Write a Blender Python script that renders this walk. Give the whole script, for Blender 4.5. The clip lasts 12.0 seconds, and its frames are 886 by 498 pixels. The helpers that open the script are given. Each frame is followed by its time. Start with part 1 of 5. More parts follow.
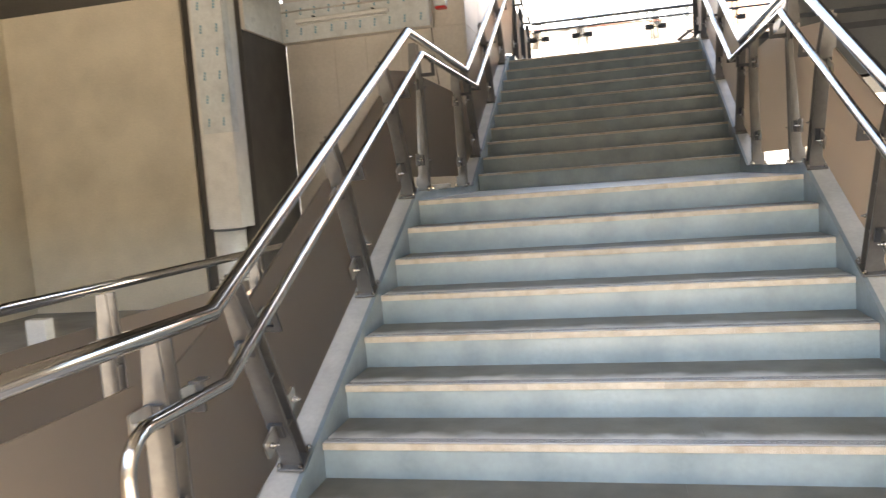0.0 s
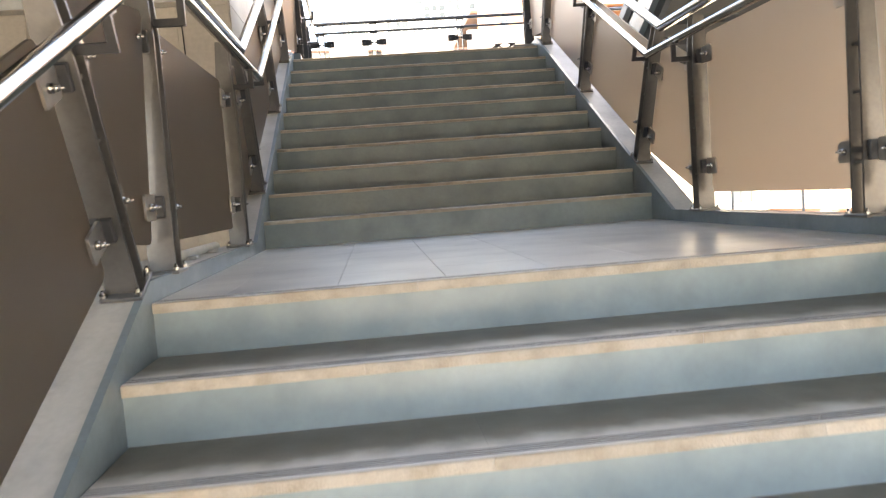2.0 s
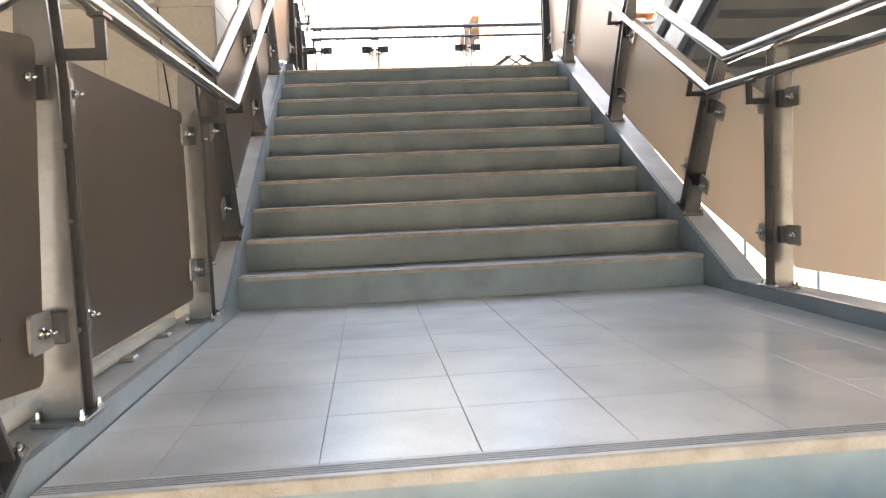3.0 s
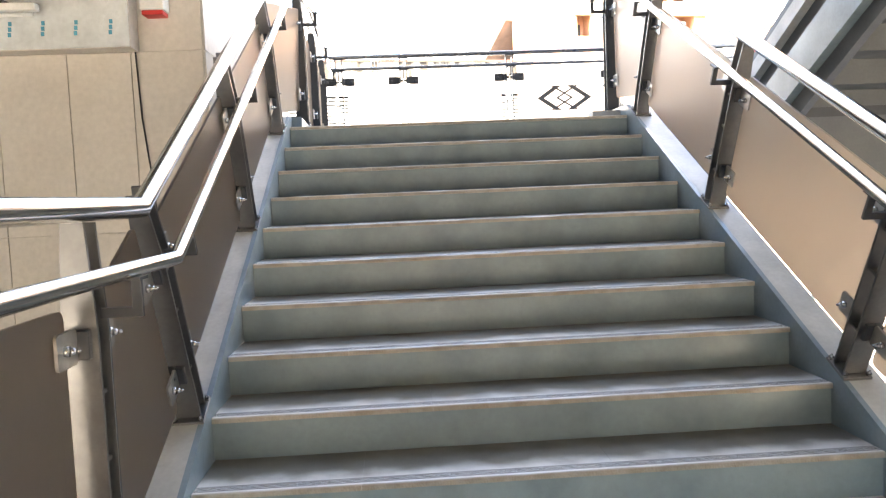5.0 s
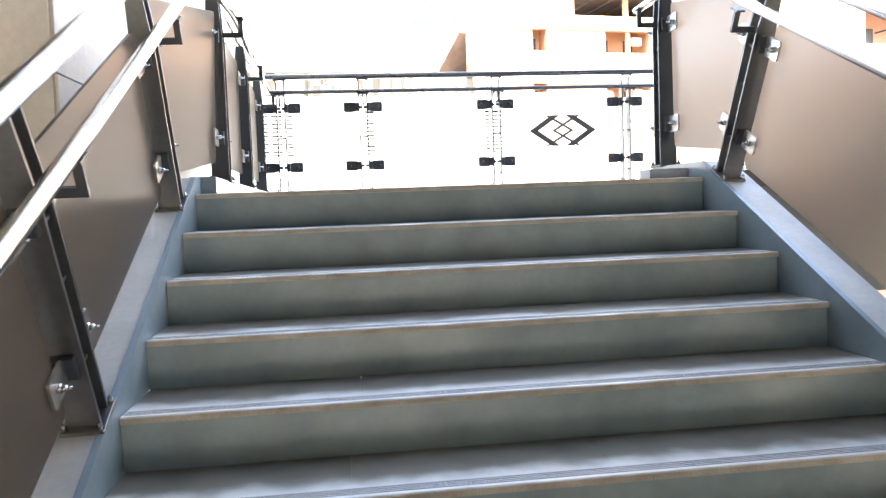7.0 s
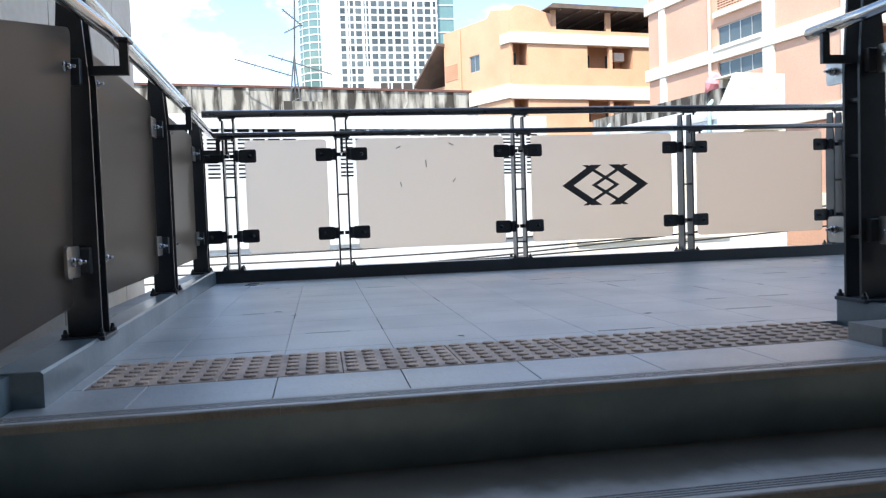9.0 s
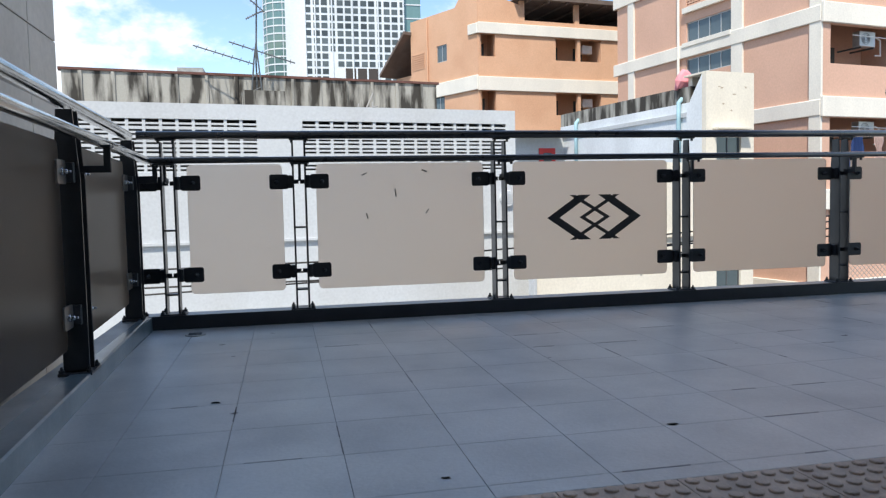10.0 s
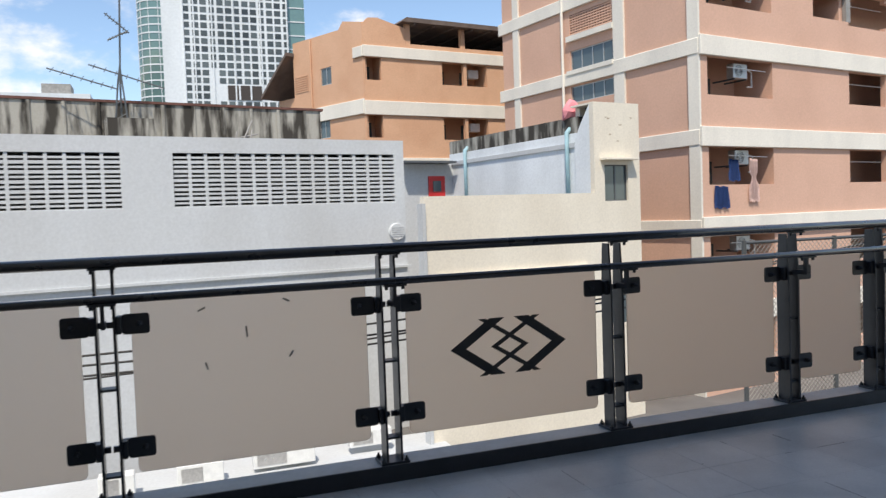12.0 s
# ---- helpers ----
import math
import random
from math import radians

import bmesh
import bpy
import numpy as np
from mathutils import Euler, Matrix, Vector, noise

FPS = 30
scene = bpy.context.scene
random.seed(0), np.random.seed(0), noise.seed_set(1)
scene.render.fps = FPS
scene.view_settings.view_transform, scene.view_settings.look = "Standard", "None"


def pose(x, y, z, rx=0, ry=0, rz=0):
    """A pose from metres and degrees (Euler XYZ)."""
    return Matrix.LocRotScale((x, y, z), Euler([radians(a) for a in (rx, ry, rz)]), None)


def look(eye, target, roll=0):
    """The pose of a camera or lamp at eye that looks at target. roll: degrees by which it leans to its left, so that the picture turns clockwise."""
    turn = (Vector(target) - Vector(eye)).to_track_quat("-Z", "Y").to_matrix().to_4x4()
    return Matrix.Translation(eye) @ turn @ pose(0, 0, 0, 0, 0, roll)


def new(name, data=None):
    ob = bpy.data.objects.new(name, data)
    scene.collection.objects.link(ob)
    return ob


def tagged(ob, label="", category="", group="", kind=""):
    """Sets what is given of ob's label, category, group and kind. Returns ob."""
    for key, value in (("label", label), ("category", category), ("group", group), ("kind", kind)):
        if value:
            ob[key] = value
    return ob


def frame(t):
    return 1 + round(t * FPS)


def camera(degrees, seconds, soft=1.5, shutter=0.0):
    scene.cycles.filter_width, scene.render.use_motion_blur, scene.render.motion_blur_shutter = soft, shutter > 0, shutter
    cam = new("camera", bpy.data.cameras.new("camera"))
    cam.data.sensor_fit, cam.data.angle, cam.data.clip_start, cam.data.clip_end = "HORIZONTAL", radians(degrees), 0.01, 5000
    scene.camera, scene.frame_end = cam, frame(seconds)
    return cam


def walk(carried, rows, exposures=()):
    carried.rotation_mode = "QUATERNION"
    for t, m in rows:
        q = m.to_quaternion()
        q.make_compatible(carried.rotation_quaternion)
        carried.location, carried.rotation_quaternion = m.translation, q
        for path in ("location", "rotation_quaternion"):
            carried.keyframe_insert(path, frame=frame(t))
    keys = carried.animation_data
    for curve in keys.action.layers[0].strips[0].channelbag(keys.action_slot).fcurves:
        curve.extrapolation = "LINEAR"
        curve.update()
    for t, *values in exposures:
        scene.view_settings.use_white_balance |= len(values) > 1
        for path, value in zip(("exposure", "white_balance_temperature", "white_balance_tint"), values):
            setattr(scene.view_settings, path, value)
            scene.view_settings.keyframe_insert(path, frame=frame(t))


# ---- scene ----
cam = camera(61.0, 12.0, soft=1.25, shutter=0.2)
PATH = [
    (0.0, 0.103, -4.948, 0.111, 12.899, -5.05, 4.306),
    (0.5, -0.143, -4.325, 0.093, 3.688, -6.044, 3.745),
    (0.8, -0.232, -3.969, 0.126, 0.452, -7.591, 2.691),
    (1.0, -0.312, -3.688, 0.085, -3.226, -8.216, 2.516),
    (1.5, -0.448, -2.931, 0.111, -4.985, -8.845, 2.921),
    (1.7, -0.517, -2.656, 0.135, -2.938, -6.393, 4.298),
    (2.0, -0.538, -2.262, 0.255, -5.288, -4.183, 4.244),
    (2.5, -0.542, -1.804, 0.42, -7.223, -4.724, 2.38),
    (2.7, -0.543, -1.657, 0.46, -5.905, -3.981, 2.682),
    (4.3, -0.507, -0.622, 0.936, -5.635, -5.949, 1.982),
    (4.5, -0.471, -0.481, 0.982, -5.301, -5.985, 2.203),
    (5.0, -0.465, -0.156, 1.126, -3.358, -3.977, 2.402),
    (5.2, -0.48, -0.047, 1.179, -5.574, -7.523, 2.317),
    (5.5, -0.483, 0.169, 1.264, -6.643, -6.675, -0.434),
    (5.8, -0.47, 0.364, 1.35, -2.702, -9.216, 0.028),
    (6.0, -0.508, 0.547, 1.39, -0.601, -8.547, 1.473),
    (6.2, -0.56, 0.75, 1.40, -0.50, -7.35, -2.343),
    (6.5, -0.529, 1.019, 1.529, -2.037, -11.025, 2.522),
    (7.0, -0.533, 1.726, 1.568, -7.259, -3.327, 2.157),
    (7.2, -0.524, 1.998, 1.585, -6.847, -4.488, 3.336),
    (7.5, -0.577, 2.426, 1.657, -7.518, -2.835, 2.851),
    (7.7, -0.566, 2.657, 1.719, -11.193, -1.546, 2.832),
    (9.3, -0.485, 3.751, 2.157, -8.429, -2.743, 1.786),
    (9.5, -0.467, 3.883, 2.227, -8.036, -2.853, 1.725),
    (10.0, -0.444, 4.173, 2.367, -11.967, -3.594, 1.242),
    (10.5, -0.38, 4.453, 2.503, -11.143, -3.678, 0.606),
    (11.0, -0.324, 4.747, 2.669, -14.198, -1.709, 1.888),
    (11.5, -0.224, 5.017, 2.808, -16.306, -3.869, 1.56),
    (12.0, -0.089, 5.302, 2.928, -20.364, -2.541, 2.058),
]
walk(cam, [(t, pose(x, y, z, 90 + pitch, roll, yaw)) for t, x, y, z, yaw, pitch, roll in PATH],
     exposures=[(0.0, 3.8, 9200, 16), (1.5, 3.95, 9300, 16), (2.5, 4.2, 9200, 16), (4.5, 4.67, 8600, 15), (5.5, 4.66, 8400, 14), (6.5, 4.5, 8100, 13), (7.5, 4.08, 7500, 10), (9.3, 1.4, 6600, 9), (9.9, 1.03, 6600, 9), (10.5, 0.88, 6850, 10), (12.0, 0.67, 6900, 11)])

# ---- world and sun ----
SUN = Vector((-0.22, -0.50, 0.84)).normalized()
world = bpy.data.worlds.new("sky")
scene.world = world
world.use_nodes = True
wn, wl = world.node_tree.nodes, world.node_tree.links
sky = wn.new("ShaderNodeTexSky")
sky.sky_type = "NISHITA"
sky.sun_disc = False
sky.sun_elevation = math.asin(SUN.z)
sky.sun_rotation = math.atan2(SUN.x, SUN.y)
sky.air_density, sky.dust_density, sky.ozone_density = 1.0, 0.2, 3.0
wn["Background"].inputs["Strength"].default_value = 0.118
# cumulus over the whole sky
way = wn.new("ShaderNodeTexCoord")
cmap = wn.new("ShaderNodeMapping")
cmap.inputs["Scale"].default_value, cmap.inputs["Location"].default_value = (1, 1, 1.7), (0.35, 0.1, 0.2)
wl.new(way.outputs["Generated"], cmap.inputs["Vector"])
cloud = wn.new("ShaderNodeTexNoise")
cloud.inputs["Scale"].default_value, cloud.inputs["Detail"].default_value, cloud.inputs["Roughness"].default_value = 3.2, 9, 0.58
wl.new(cmap.outputs[0], cloud.inputs["Vector"])
cr = wn.new("ShaderNodeMapRange")
cr.interpolation_type = "SMOOTHSTEP"
cr.inputs["From Min"].default_value, cr.inputs["From Max"].default_value = 0.555, 0.665
bias = wn.new("ShaderNodeVectorMath")
bias.operation = "DOT_PRODUCT"
bias.inputs[1].default_value = (-0.19, 0.955, 0.225)
wl.new(way.outputs["Generated"], bias.inputs[0])
near = wn.new("ShaderNodeMapRange")
near.inputs["From Min"].default_value, near.inputs["From Max"].default_value = 0.978, 1.0
near.inputs["To Min"].default_value, near.inputs["To Max"].default_value = 0.0, 0.10
wl.new(bias.outputs["Value"], near.inputs["Value"])
more = wn.new("ShaderNodeMath")
wl.new(cloud.outputs[0], more.inputs[0])
wl.new(near.outputs[0], more.inputs[1])
wl.new(more.outputs[0], cr.inputs["Value"])
cm = wn.new("ShaderNodeMix")
cm.data_type = "RGBA"
cm.inputs["B"].default_value = (6.0, 6.1, 6.3, 1)
wl.new(cr.outputs[0], cm.inputs["Factor"])
wl.new(sky.outputs[0], cm.inputs["A"])
wl.new(cm.outputs["Result"], wn["Background"].inputs["Color"])

sun_data = bpy.data.lights.new("sun", "SUN")
sun_data.energy, sun_data.angle, sun_data.color = 2.75, radians(1.5), (1.0, 0.95, 0.87)
sun = new("sun", sun_data)
sun.matrix_world = look(SUN * 60, (0, 0, 0))


# ---- materials ----
def material(name, colour, rough=0.6, metal=0.0, dirt=0.25, scale=3.0, grain=60.0, bump=0.15, vary=0.0,
             streak=1.0, dark=None, coat=0.0, coat_rough=0.18, spec=0.5, span=(0.38, 0.68)):
    """A painted, cast or metal surface with stains at one scale and grain at another."""
    m = bpy.data.materials.new(name)
    m.use_nodes = True
    n, l = m.node_tree.nodes, m.node_tree.links
    b = n["Principled BSDF"]
    geo = n.new("ShaderNodeNewGeometry")
    mp = n.new("ShaderNodeMapping")
    mp.inputs["Scale"].default_value = (1, 1, 1 / streak)
    l.new(geo.outputs["Position"], mp.inputs["Vector"])
    big = n.new("ShaderNodeTexNoise")
    big.inputs["Scale"].default_value, big.inputs["Detail"].default_value = scale, 6
    l.new(mp.outputs[0], big.inputs["Vector"])
    fine = n.new("ShaderNodeTexNoise")
    fine.inputs["Scale"].default_value, fine.inputs["Detail"].default_value = grain, 4
    l.new(geo.outputs["Position"], fine.inputs["Vector"])
    ramp = n.new("ShaderNodeMapRange")
    ramp.inputs["From Min"].default_value, ramp.inputs["From Max"].default_value = span
    ramp.inputs["To Min"].default_value, ramp.inputs["To Max"].default_value = 0.0, dirt
    l.new(big.outputs[0], ramp.inputs["Value"])
    mix = n.new("ShaderNodeMix")
    mix.data_type = "RGBA"
    d = dark or tuple(c * 0.45 for c in colour)
    mix.inputs["A"].default_value, mix.inputs["B"].default_value = (*colour, 1), (*d, 1)
    l.new(ramp.outputs[0], mix.inputs["Factor"])
    hsv = n.new("ShaderNodeHueSaturation")
    val = n.new("ShaderNodeMapRange")
    val.inputs["To Min"].default_value, val.inputs["To Max"].default_value = 0.86, 1.14
    l.new(fine.outputs[0], val.inputs["Value"])
    last = val.outputs[0]
    if vary:
        info = n.new("ShaderNodeObjectInfo")
        vr = n.new("ShaderNodeMapRange")
        vr.inputs["To Min"].default_value, vr.inputs["To Max"].default_value = 1 - vary, 1 + vary
        l.new(info.outputs["Random"], vr.inputs["Value"])
        mu = n.new("ShaderNodeMath")
        mu.operation = "MULTIPLY"
        l.new(last, mu.inputs[0])
        l.new(vr.outputs[0], mu.inputs[1])
        last = mu.outputs[0]
    l.new(last, hsv.inputs["Value"])
    l.new(mix.outputs["Result"], hsv.inputs["Color"])
    l.new(hsv.outputs[0], b.inputs["Base Color"])
    rr = n.new("ShaderNodeMapRange")
    rr.inputs["To Min"].default_value, rr.inputs["To Max"].default_value = max(rough - 0.12, 0.03), min(rough + 0.12, 1)
    l.new(big.outputs[0], rr.inputs["Value"])
    l.new(rr.outputs[0], b.inputs["Roughness"])
    b.inputs["Metallic"].default_value = metal
    b.inputs["Coat Weight"].default_value = coat
    b.inputs["Coat Roughness"].default_value = coat_rough
    b.inputs["Specular IOR Level"].default_value = spec
    if bump:
        bp = n.new("ShaderNodeBump")
        bp.inputs["Strength"].default_value, bp.inputs["Distance"].default_value = bump, 0.01
        l.new(fine.outputs[0], bp.inputs["Height"])
        l.new(bp.outputs[0], b.inputs["Normal"])
    return m


def frosted(name, colour, tint, share, coat=0.0):
    """A satin sheet: part of the light goes through it, spread by its rough faces."""
    m = material(name, colour, 0.45, dirt=0.12, scale=1.5, bump=0.03, coat=coat, coat_rough=0.25)
    n, l = m.node_tree.nodes, m.node_tree.links
    tr = n.new("ShaderNodeBsdfTranslucent")
    tr.inputs["Color"].default_value = (*tint, 1)
    rf = n.new("ShaderNodeBsdfRefraction")
    rf.inputs["Color"].default_value = (*tint, 1)
    rf.inputs["Roughness"].default_value, rf.inputs["IOR"].default_value = 0.8, 1.45
    both = n.new("ShaderNodeMixShader")
    both.inputs[0].default_value = 0.86
    l.new(tr.outputs[0], both.inputs[1])
    l.new(rf.outputs[0], both.inputs[2])
    mx = n.new("ShaderNodeMixShader")
    mx.inputs[0].default_value = share
    l.new(n["Principled BSDF"].outputs[0], mx.inputs[1])
    l.new(both.outputs[0], mx.inputs[2])
    l.new(mx.outputs[0], n["Material Output"].inputs["Surface"])
    return m


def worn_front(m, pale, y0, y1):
    """Foot wear with light painted in: each tread's front is pale, its back dark, parted by an uneven line between y0
    and y1 behind its edge.
    """
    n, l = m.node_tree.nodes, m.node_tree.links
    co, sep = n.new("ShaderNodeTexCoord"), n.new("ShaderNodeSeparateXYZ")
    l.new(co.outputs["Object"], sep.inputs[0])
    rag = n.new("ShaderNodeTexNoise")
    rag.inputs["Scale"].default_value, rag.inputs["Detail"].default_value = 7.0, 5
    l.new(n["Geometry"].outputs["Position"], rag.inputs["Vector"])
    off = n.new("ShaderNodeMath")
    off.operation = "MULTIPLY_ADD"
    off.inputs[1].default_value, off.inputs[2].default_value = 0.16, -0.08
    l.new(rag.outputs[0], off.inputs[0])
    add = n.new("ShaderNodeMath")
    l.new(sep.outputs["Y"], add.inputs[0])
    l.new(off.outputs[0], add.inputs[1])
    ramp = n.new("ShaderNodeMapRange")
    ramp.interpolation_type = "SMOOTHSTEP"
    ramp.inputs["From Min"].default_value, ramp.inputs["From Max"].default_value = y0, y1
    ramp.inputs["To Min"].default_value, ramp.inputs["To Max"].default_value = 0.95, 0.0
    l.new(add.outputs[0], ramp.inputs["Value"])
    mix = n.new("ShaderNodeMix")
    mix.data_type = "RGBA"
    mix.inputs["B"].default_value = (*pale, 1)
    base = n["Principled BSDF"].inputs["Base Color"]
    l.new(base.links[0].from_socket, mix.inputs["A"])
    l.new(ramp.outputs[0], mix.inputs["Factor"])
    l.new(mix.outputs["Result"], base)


RISER = material("riser_paint", (0.290, 0.370, 0.376), 0.45, coat=0.4, coat_rough=0.25, dirt=0.5, scale=5, grain=40, bump=0.06, vary=0.05, dark=(0.145, 0.20, 0.215))
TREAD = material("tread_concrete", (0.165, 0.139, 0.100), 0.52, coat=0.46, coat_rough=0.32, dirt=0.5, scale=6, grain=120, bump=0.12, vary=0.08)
# sky light in front and riser shade behind are put into the tread colour
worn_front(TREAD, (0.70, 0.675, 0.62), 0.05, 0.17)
NOSING = material("nosing_strip", (0.53, 0.475, 0.385), 0.45, dirt=0.7, scale=14, grain=150, bump=0.3, vary=0.1, dark=(0.35, 0.28, 0.2))
STRINGER = material("stringer_paint", (0.18, 0.24, 0.27), 0.45, coat=0.8, coat_rough=0.22, dirt=0.4, scale=4, grain=50, bump=0.06)
CAP = material("cap_paint", (0.43, 0.43, 0.405), 0.45, dirt=0.4, scale=4, grain=50, bump=0.06)
TILE = material("floor_tile", (0.575, 0.585, 0.565), 0.44, dirt=0.55, scale=2.6, grain=90, bump=0.14, vary=0.05, dark=(0.29, 0.31, 0.31), coat=0.8, coat_rough=0.4, spec=0.8)
TILEL = material("landing_tile", (0.60, 0.57, 0.51), 0.45, coat=0.8, coat_rough=0.28, dirt=0.7, scale=2.5, grain=90, bump=0.12, vary=0.05, dark=(0.30, 0.28, 0.25), spec=0.6)
JOINT = material("tile_joint", (0.40, 0.41, 0.41), 0.9, bump=0.1)
TACTILE = material("tactile_tile", (0.74, 0.55, 0.41), 0.6, dirt=0.5, scale=9, grain=140, bump=0.2, vary=0.06)
POST = material("post_steel_paint", (0.16, 0.16, 0.157), 0.36, metal=0.75, dirt=0.3, scale=9, bump=0.05)
STEEL = material("polished_steel", (0.50, 0.49, 0.475), 0.12, metal=1.0, dirt=0.15, scale=8, grain=200, bump=0.02)
CLAMP = material("clamp_steel", (0.60, 0.58, 0.55), 0.32, metal=0.95, dirt=0.3, scale=12, bump=0.05)
PANEL = frosted("frosted_panel", (0.13, 0.115, 0.10), (1.0, 0.94, 0.88), 0.88)
# darker copy of PANEL; the dim surroundings of the stairs are in its colour
PANELS = frosted("brown_panel_shaded", (0.062, 0.058, 0.054), (0.72, 0.66, 0.60), 0.70, 1.0)
POSTD = material("black_paint_and_post_shade", (0.05, 0.053, 0.058), 0.35, metal=0.2, dirt=0.3, scale=9, bump=0.04)
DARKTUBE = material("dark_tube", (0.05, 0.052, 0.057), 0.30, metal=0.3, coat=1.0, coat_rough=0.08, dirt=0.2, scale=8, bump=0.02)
PAVE = material("pale_paving", (0.60, 0.57, 0.52), 0.85, dirt=0.4, scale=1.0, grain=30, bump=0.15)
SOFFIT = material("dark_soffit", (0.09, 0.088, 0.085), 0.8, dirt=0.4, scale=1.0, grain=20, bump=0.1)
NICHE = material("dark_panel_and_gap_shade", (0.06, 0.055, 0.05), 0.5, dirt=0.3, bump=0.03)
LOGO = material("logo_film", (0.05, 0.046, 0.043), 0.6, bump=0.02)
GREYWALL = material("wall_panel", (0.63, 0.588, 0.522), 0.5, dirt=0.25, scale=1.2, grain=30, bump=0.012)
CREAM = material("cream_plaster", (0.68, 0.62, 0.50), 0.75, dirt=0.3, scale=1.5, grain=40, bump=0.08)
CONCRETE = material("concrete", (0.34, 0.33, 0.31), 0.85, dirt=0.5, scale=1.5, grain=40, bump=0.2)
DARKSTEEL = material("dark_steel", (0.11, 0.12, 0.125), 0.55, metal=0.2, dirt=0.3, scale=3, bump=0.05)
ASPHALT = material("asphalt", (0.16, 0.15, 0.14), 0.9, dirt=0.4, scale=0.6, grain=25, bump=0.2)


# ---- mesh helpers ----
def put(name, bm, mat, parent=None, label="", smooth=False):
    """Links a bmesh as one mesh object."""
    bmesh.ops.recalc_face_normals(bm, faces=bm.faces)
    me = bpy.data.meshes.new(name)
    bm.to_mesh(me)
    bm.free()
    mats = mat if isinstance(mat, (list, tuple)) else [mat]
    for mm in mats:
        me.materials.append(mm)
    if smooth:
        for p in me.polygons:
            p.use_smooth = True
    ob = new(name, me)
    if parent:
        ob.parent = parent
    return tagged(ob, label)


def part(name, bm, mat, parent, label="", smooth=False):
    return put(name, bm, mat, parent, label, smooth)


def thing(name, label, category, group="", kind="", at=(0, 0, 0)):
    e = new(name)
    e.location = at
    return tagged(e, label, category, group, kind)


def box(bm, lo, hi, m=None, mat=0, bevel=0.0):
    vs = [bm.verts.new((x, y, z)) for x in (lo[0], hi[0]) for y in (lo[1], hi[1]) for z in (lo[2], hi[2])]
    idx = ((0, 1, 3, 2), (4, 6, 7, 5), (0, 4, 5, 1), (2, 3, 7, 6), (0, 2, 6, 4), (1, 5, 7, 3))
    fs = [bm.faces.new([vs[i] for i in q]) for q in idx]
    for f in fs:
        f.material_index = mat
    if bevel:
        es = list({e for f in fs for e in f.edges})
        r = bmesh.ops.bevel(bm, geom=es, offset=bevel, segments=1, affect="EDGES", material=-1)
        vs = [v for v in r["verts"]] + [v for v in vs if v.is_valid]
    if m is not None:
        bmesh.ops.transform(bm, matrix=m, verts=list({v for v in vs if v.is_valid}))
    return bm


def prism(bm, outline, depth, m=None, mat=0):
    """An outline in (x, z) drawn out along y from 0 to depth, then moved by m."""
    a = [bm.verts.new((x, 0, z)) for x, z in outline]
    b = [bm.verts.new((x, depth, z)) for x, z in outline]
    k = len(a)
    fs = [bm.faces.new(a), bm.faces.new(list(reversed(b)))]
    for i in range(k):
        fs.append(bm.faces.new((a[i], b[i], b[(i + 1) % k], a[(i + 1) % k])))
    for f in fs:
        f.material_index = mat
    if m is not None:
        bmesh.ops.transform(bm, matrix=m, verts=a + b)
    return bm


def tube(bm, pts, r, seg=14, caps=True, mat=0):
    """A round bar along a bent line, with mitred bends."""
    pts = [Vector(p) for p in pts]
    rings = []
    side = None
    for i, p in enumerate(pts):
        d0 = (p - pts[i - 1]).normalized() if i else (pts[1] - p).normalized()
        d1 = (pts[i + 1] - p).normalized() if i + 1 < len(pts) else d0
        t = (d0 + d1).normalized()
        if side is None:
            side = d0.cross(Vector((0, 0, 1)) if abs(d0.z) < 0.9 else Vector((1, 0, 0))).normalized()
        side = (side - t * side.dot(t)).normalized()
        up = t.cross(side).normalized()
        stretch = 1 / max(d0.dot(t), 0.5)
        bend = (d1 - d0)
        bend = bend - t * bend.dot(t)
        ring = []
        for k in range(seg):
            a = 2 * math.pi * k / seg
            o = side * math.cos(a) * r + up * math.sin(a) * r
            if bend.length > 1e-4:
                bn = bend.normalized()
                o += bn * o.dot(bn) * (stretch - 1)
            ring.append(bm.verts.new(p + o))
        rings.append(ring)
    for a, b in zip(rings, rings[1:]):
        for k in range(seg):
            bm.faces.new((a[k], a[(k + 1) % seg], b[(k + 1) % seg], b[k])).material_index = mat
    if caps:
        bm.faces.new(list(reversed(rings[0]))).material_index = mat
        bm.faces.new(rings[-1]).material_index = mat
    return bm


def arc(centre, r, a0, a1, steps, axis="x"):
    """Points on an arc in the yz plane (axis x) or xy plane (axis z), degrees."""
    out = []
    for i in range(steps + 1):
        a = radians(a0 + (a1 - a0) * i / steps)
        c, s = math.cos(a) * r, math.sin(a) * r
        out.append((centre[0], centre[1] + c, centre[2] + s) if axis == "x" else (centre[0] + c, centre[1] + s, centre[2]))
    return out


def slab_box(name, lo, hi, mat, label="", category="", kind="structure", parent=None, bevel=0.0):
    ob = put(name, box(bmesh.new(), lo, hi, bevel=bevel), mat, parent)
    return tagged(ob, label, category, "", kind)


# ---- stairs ----
T1, H1, T2, H2, Y2 = 0.326, 0.163, 0.321, 0.166, 2.36   # going and rise of both flights, first nosing of the upper one
HALF = 1.207
TOP = 10 * H2
YTOP = Y2 + 9 * T2
GROUND = -8 * H1
YFOOT = -7 * T1


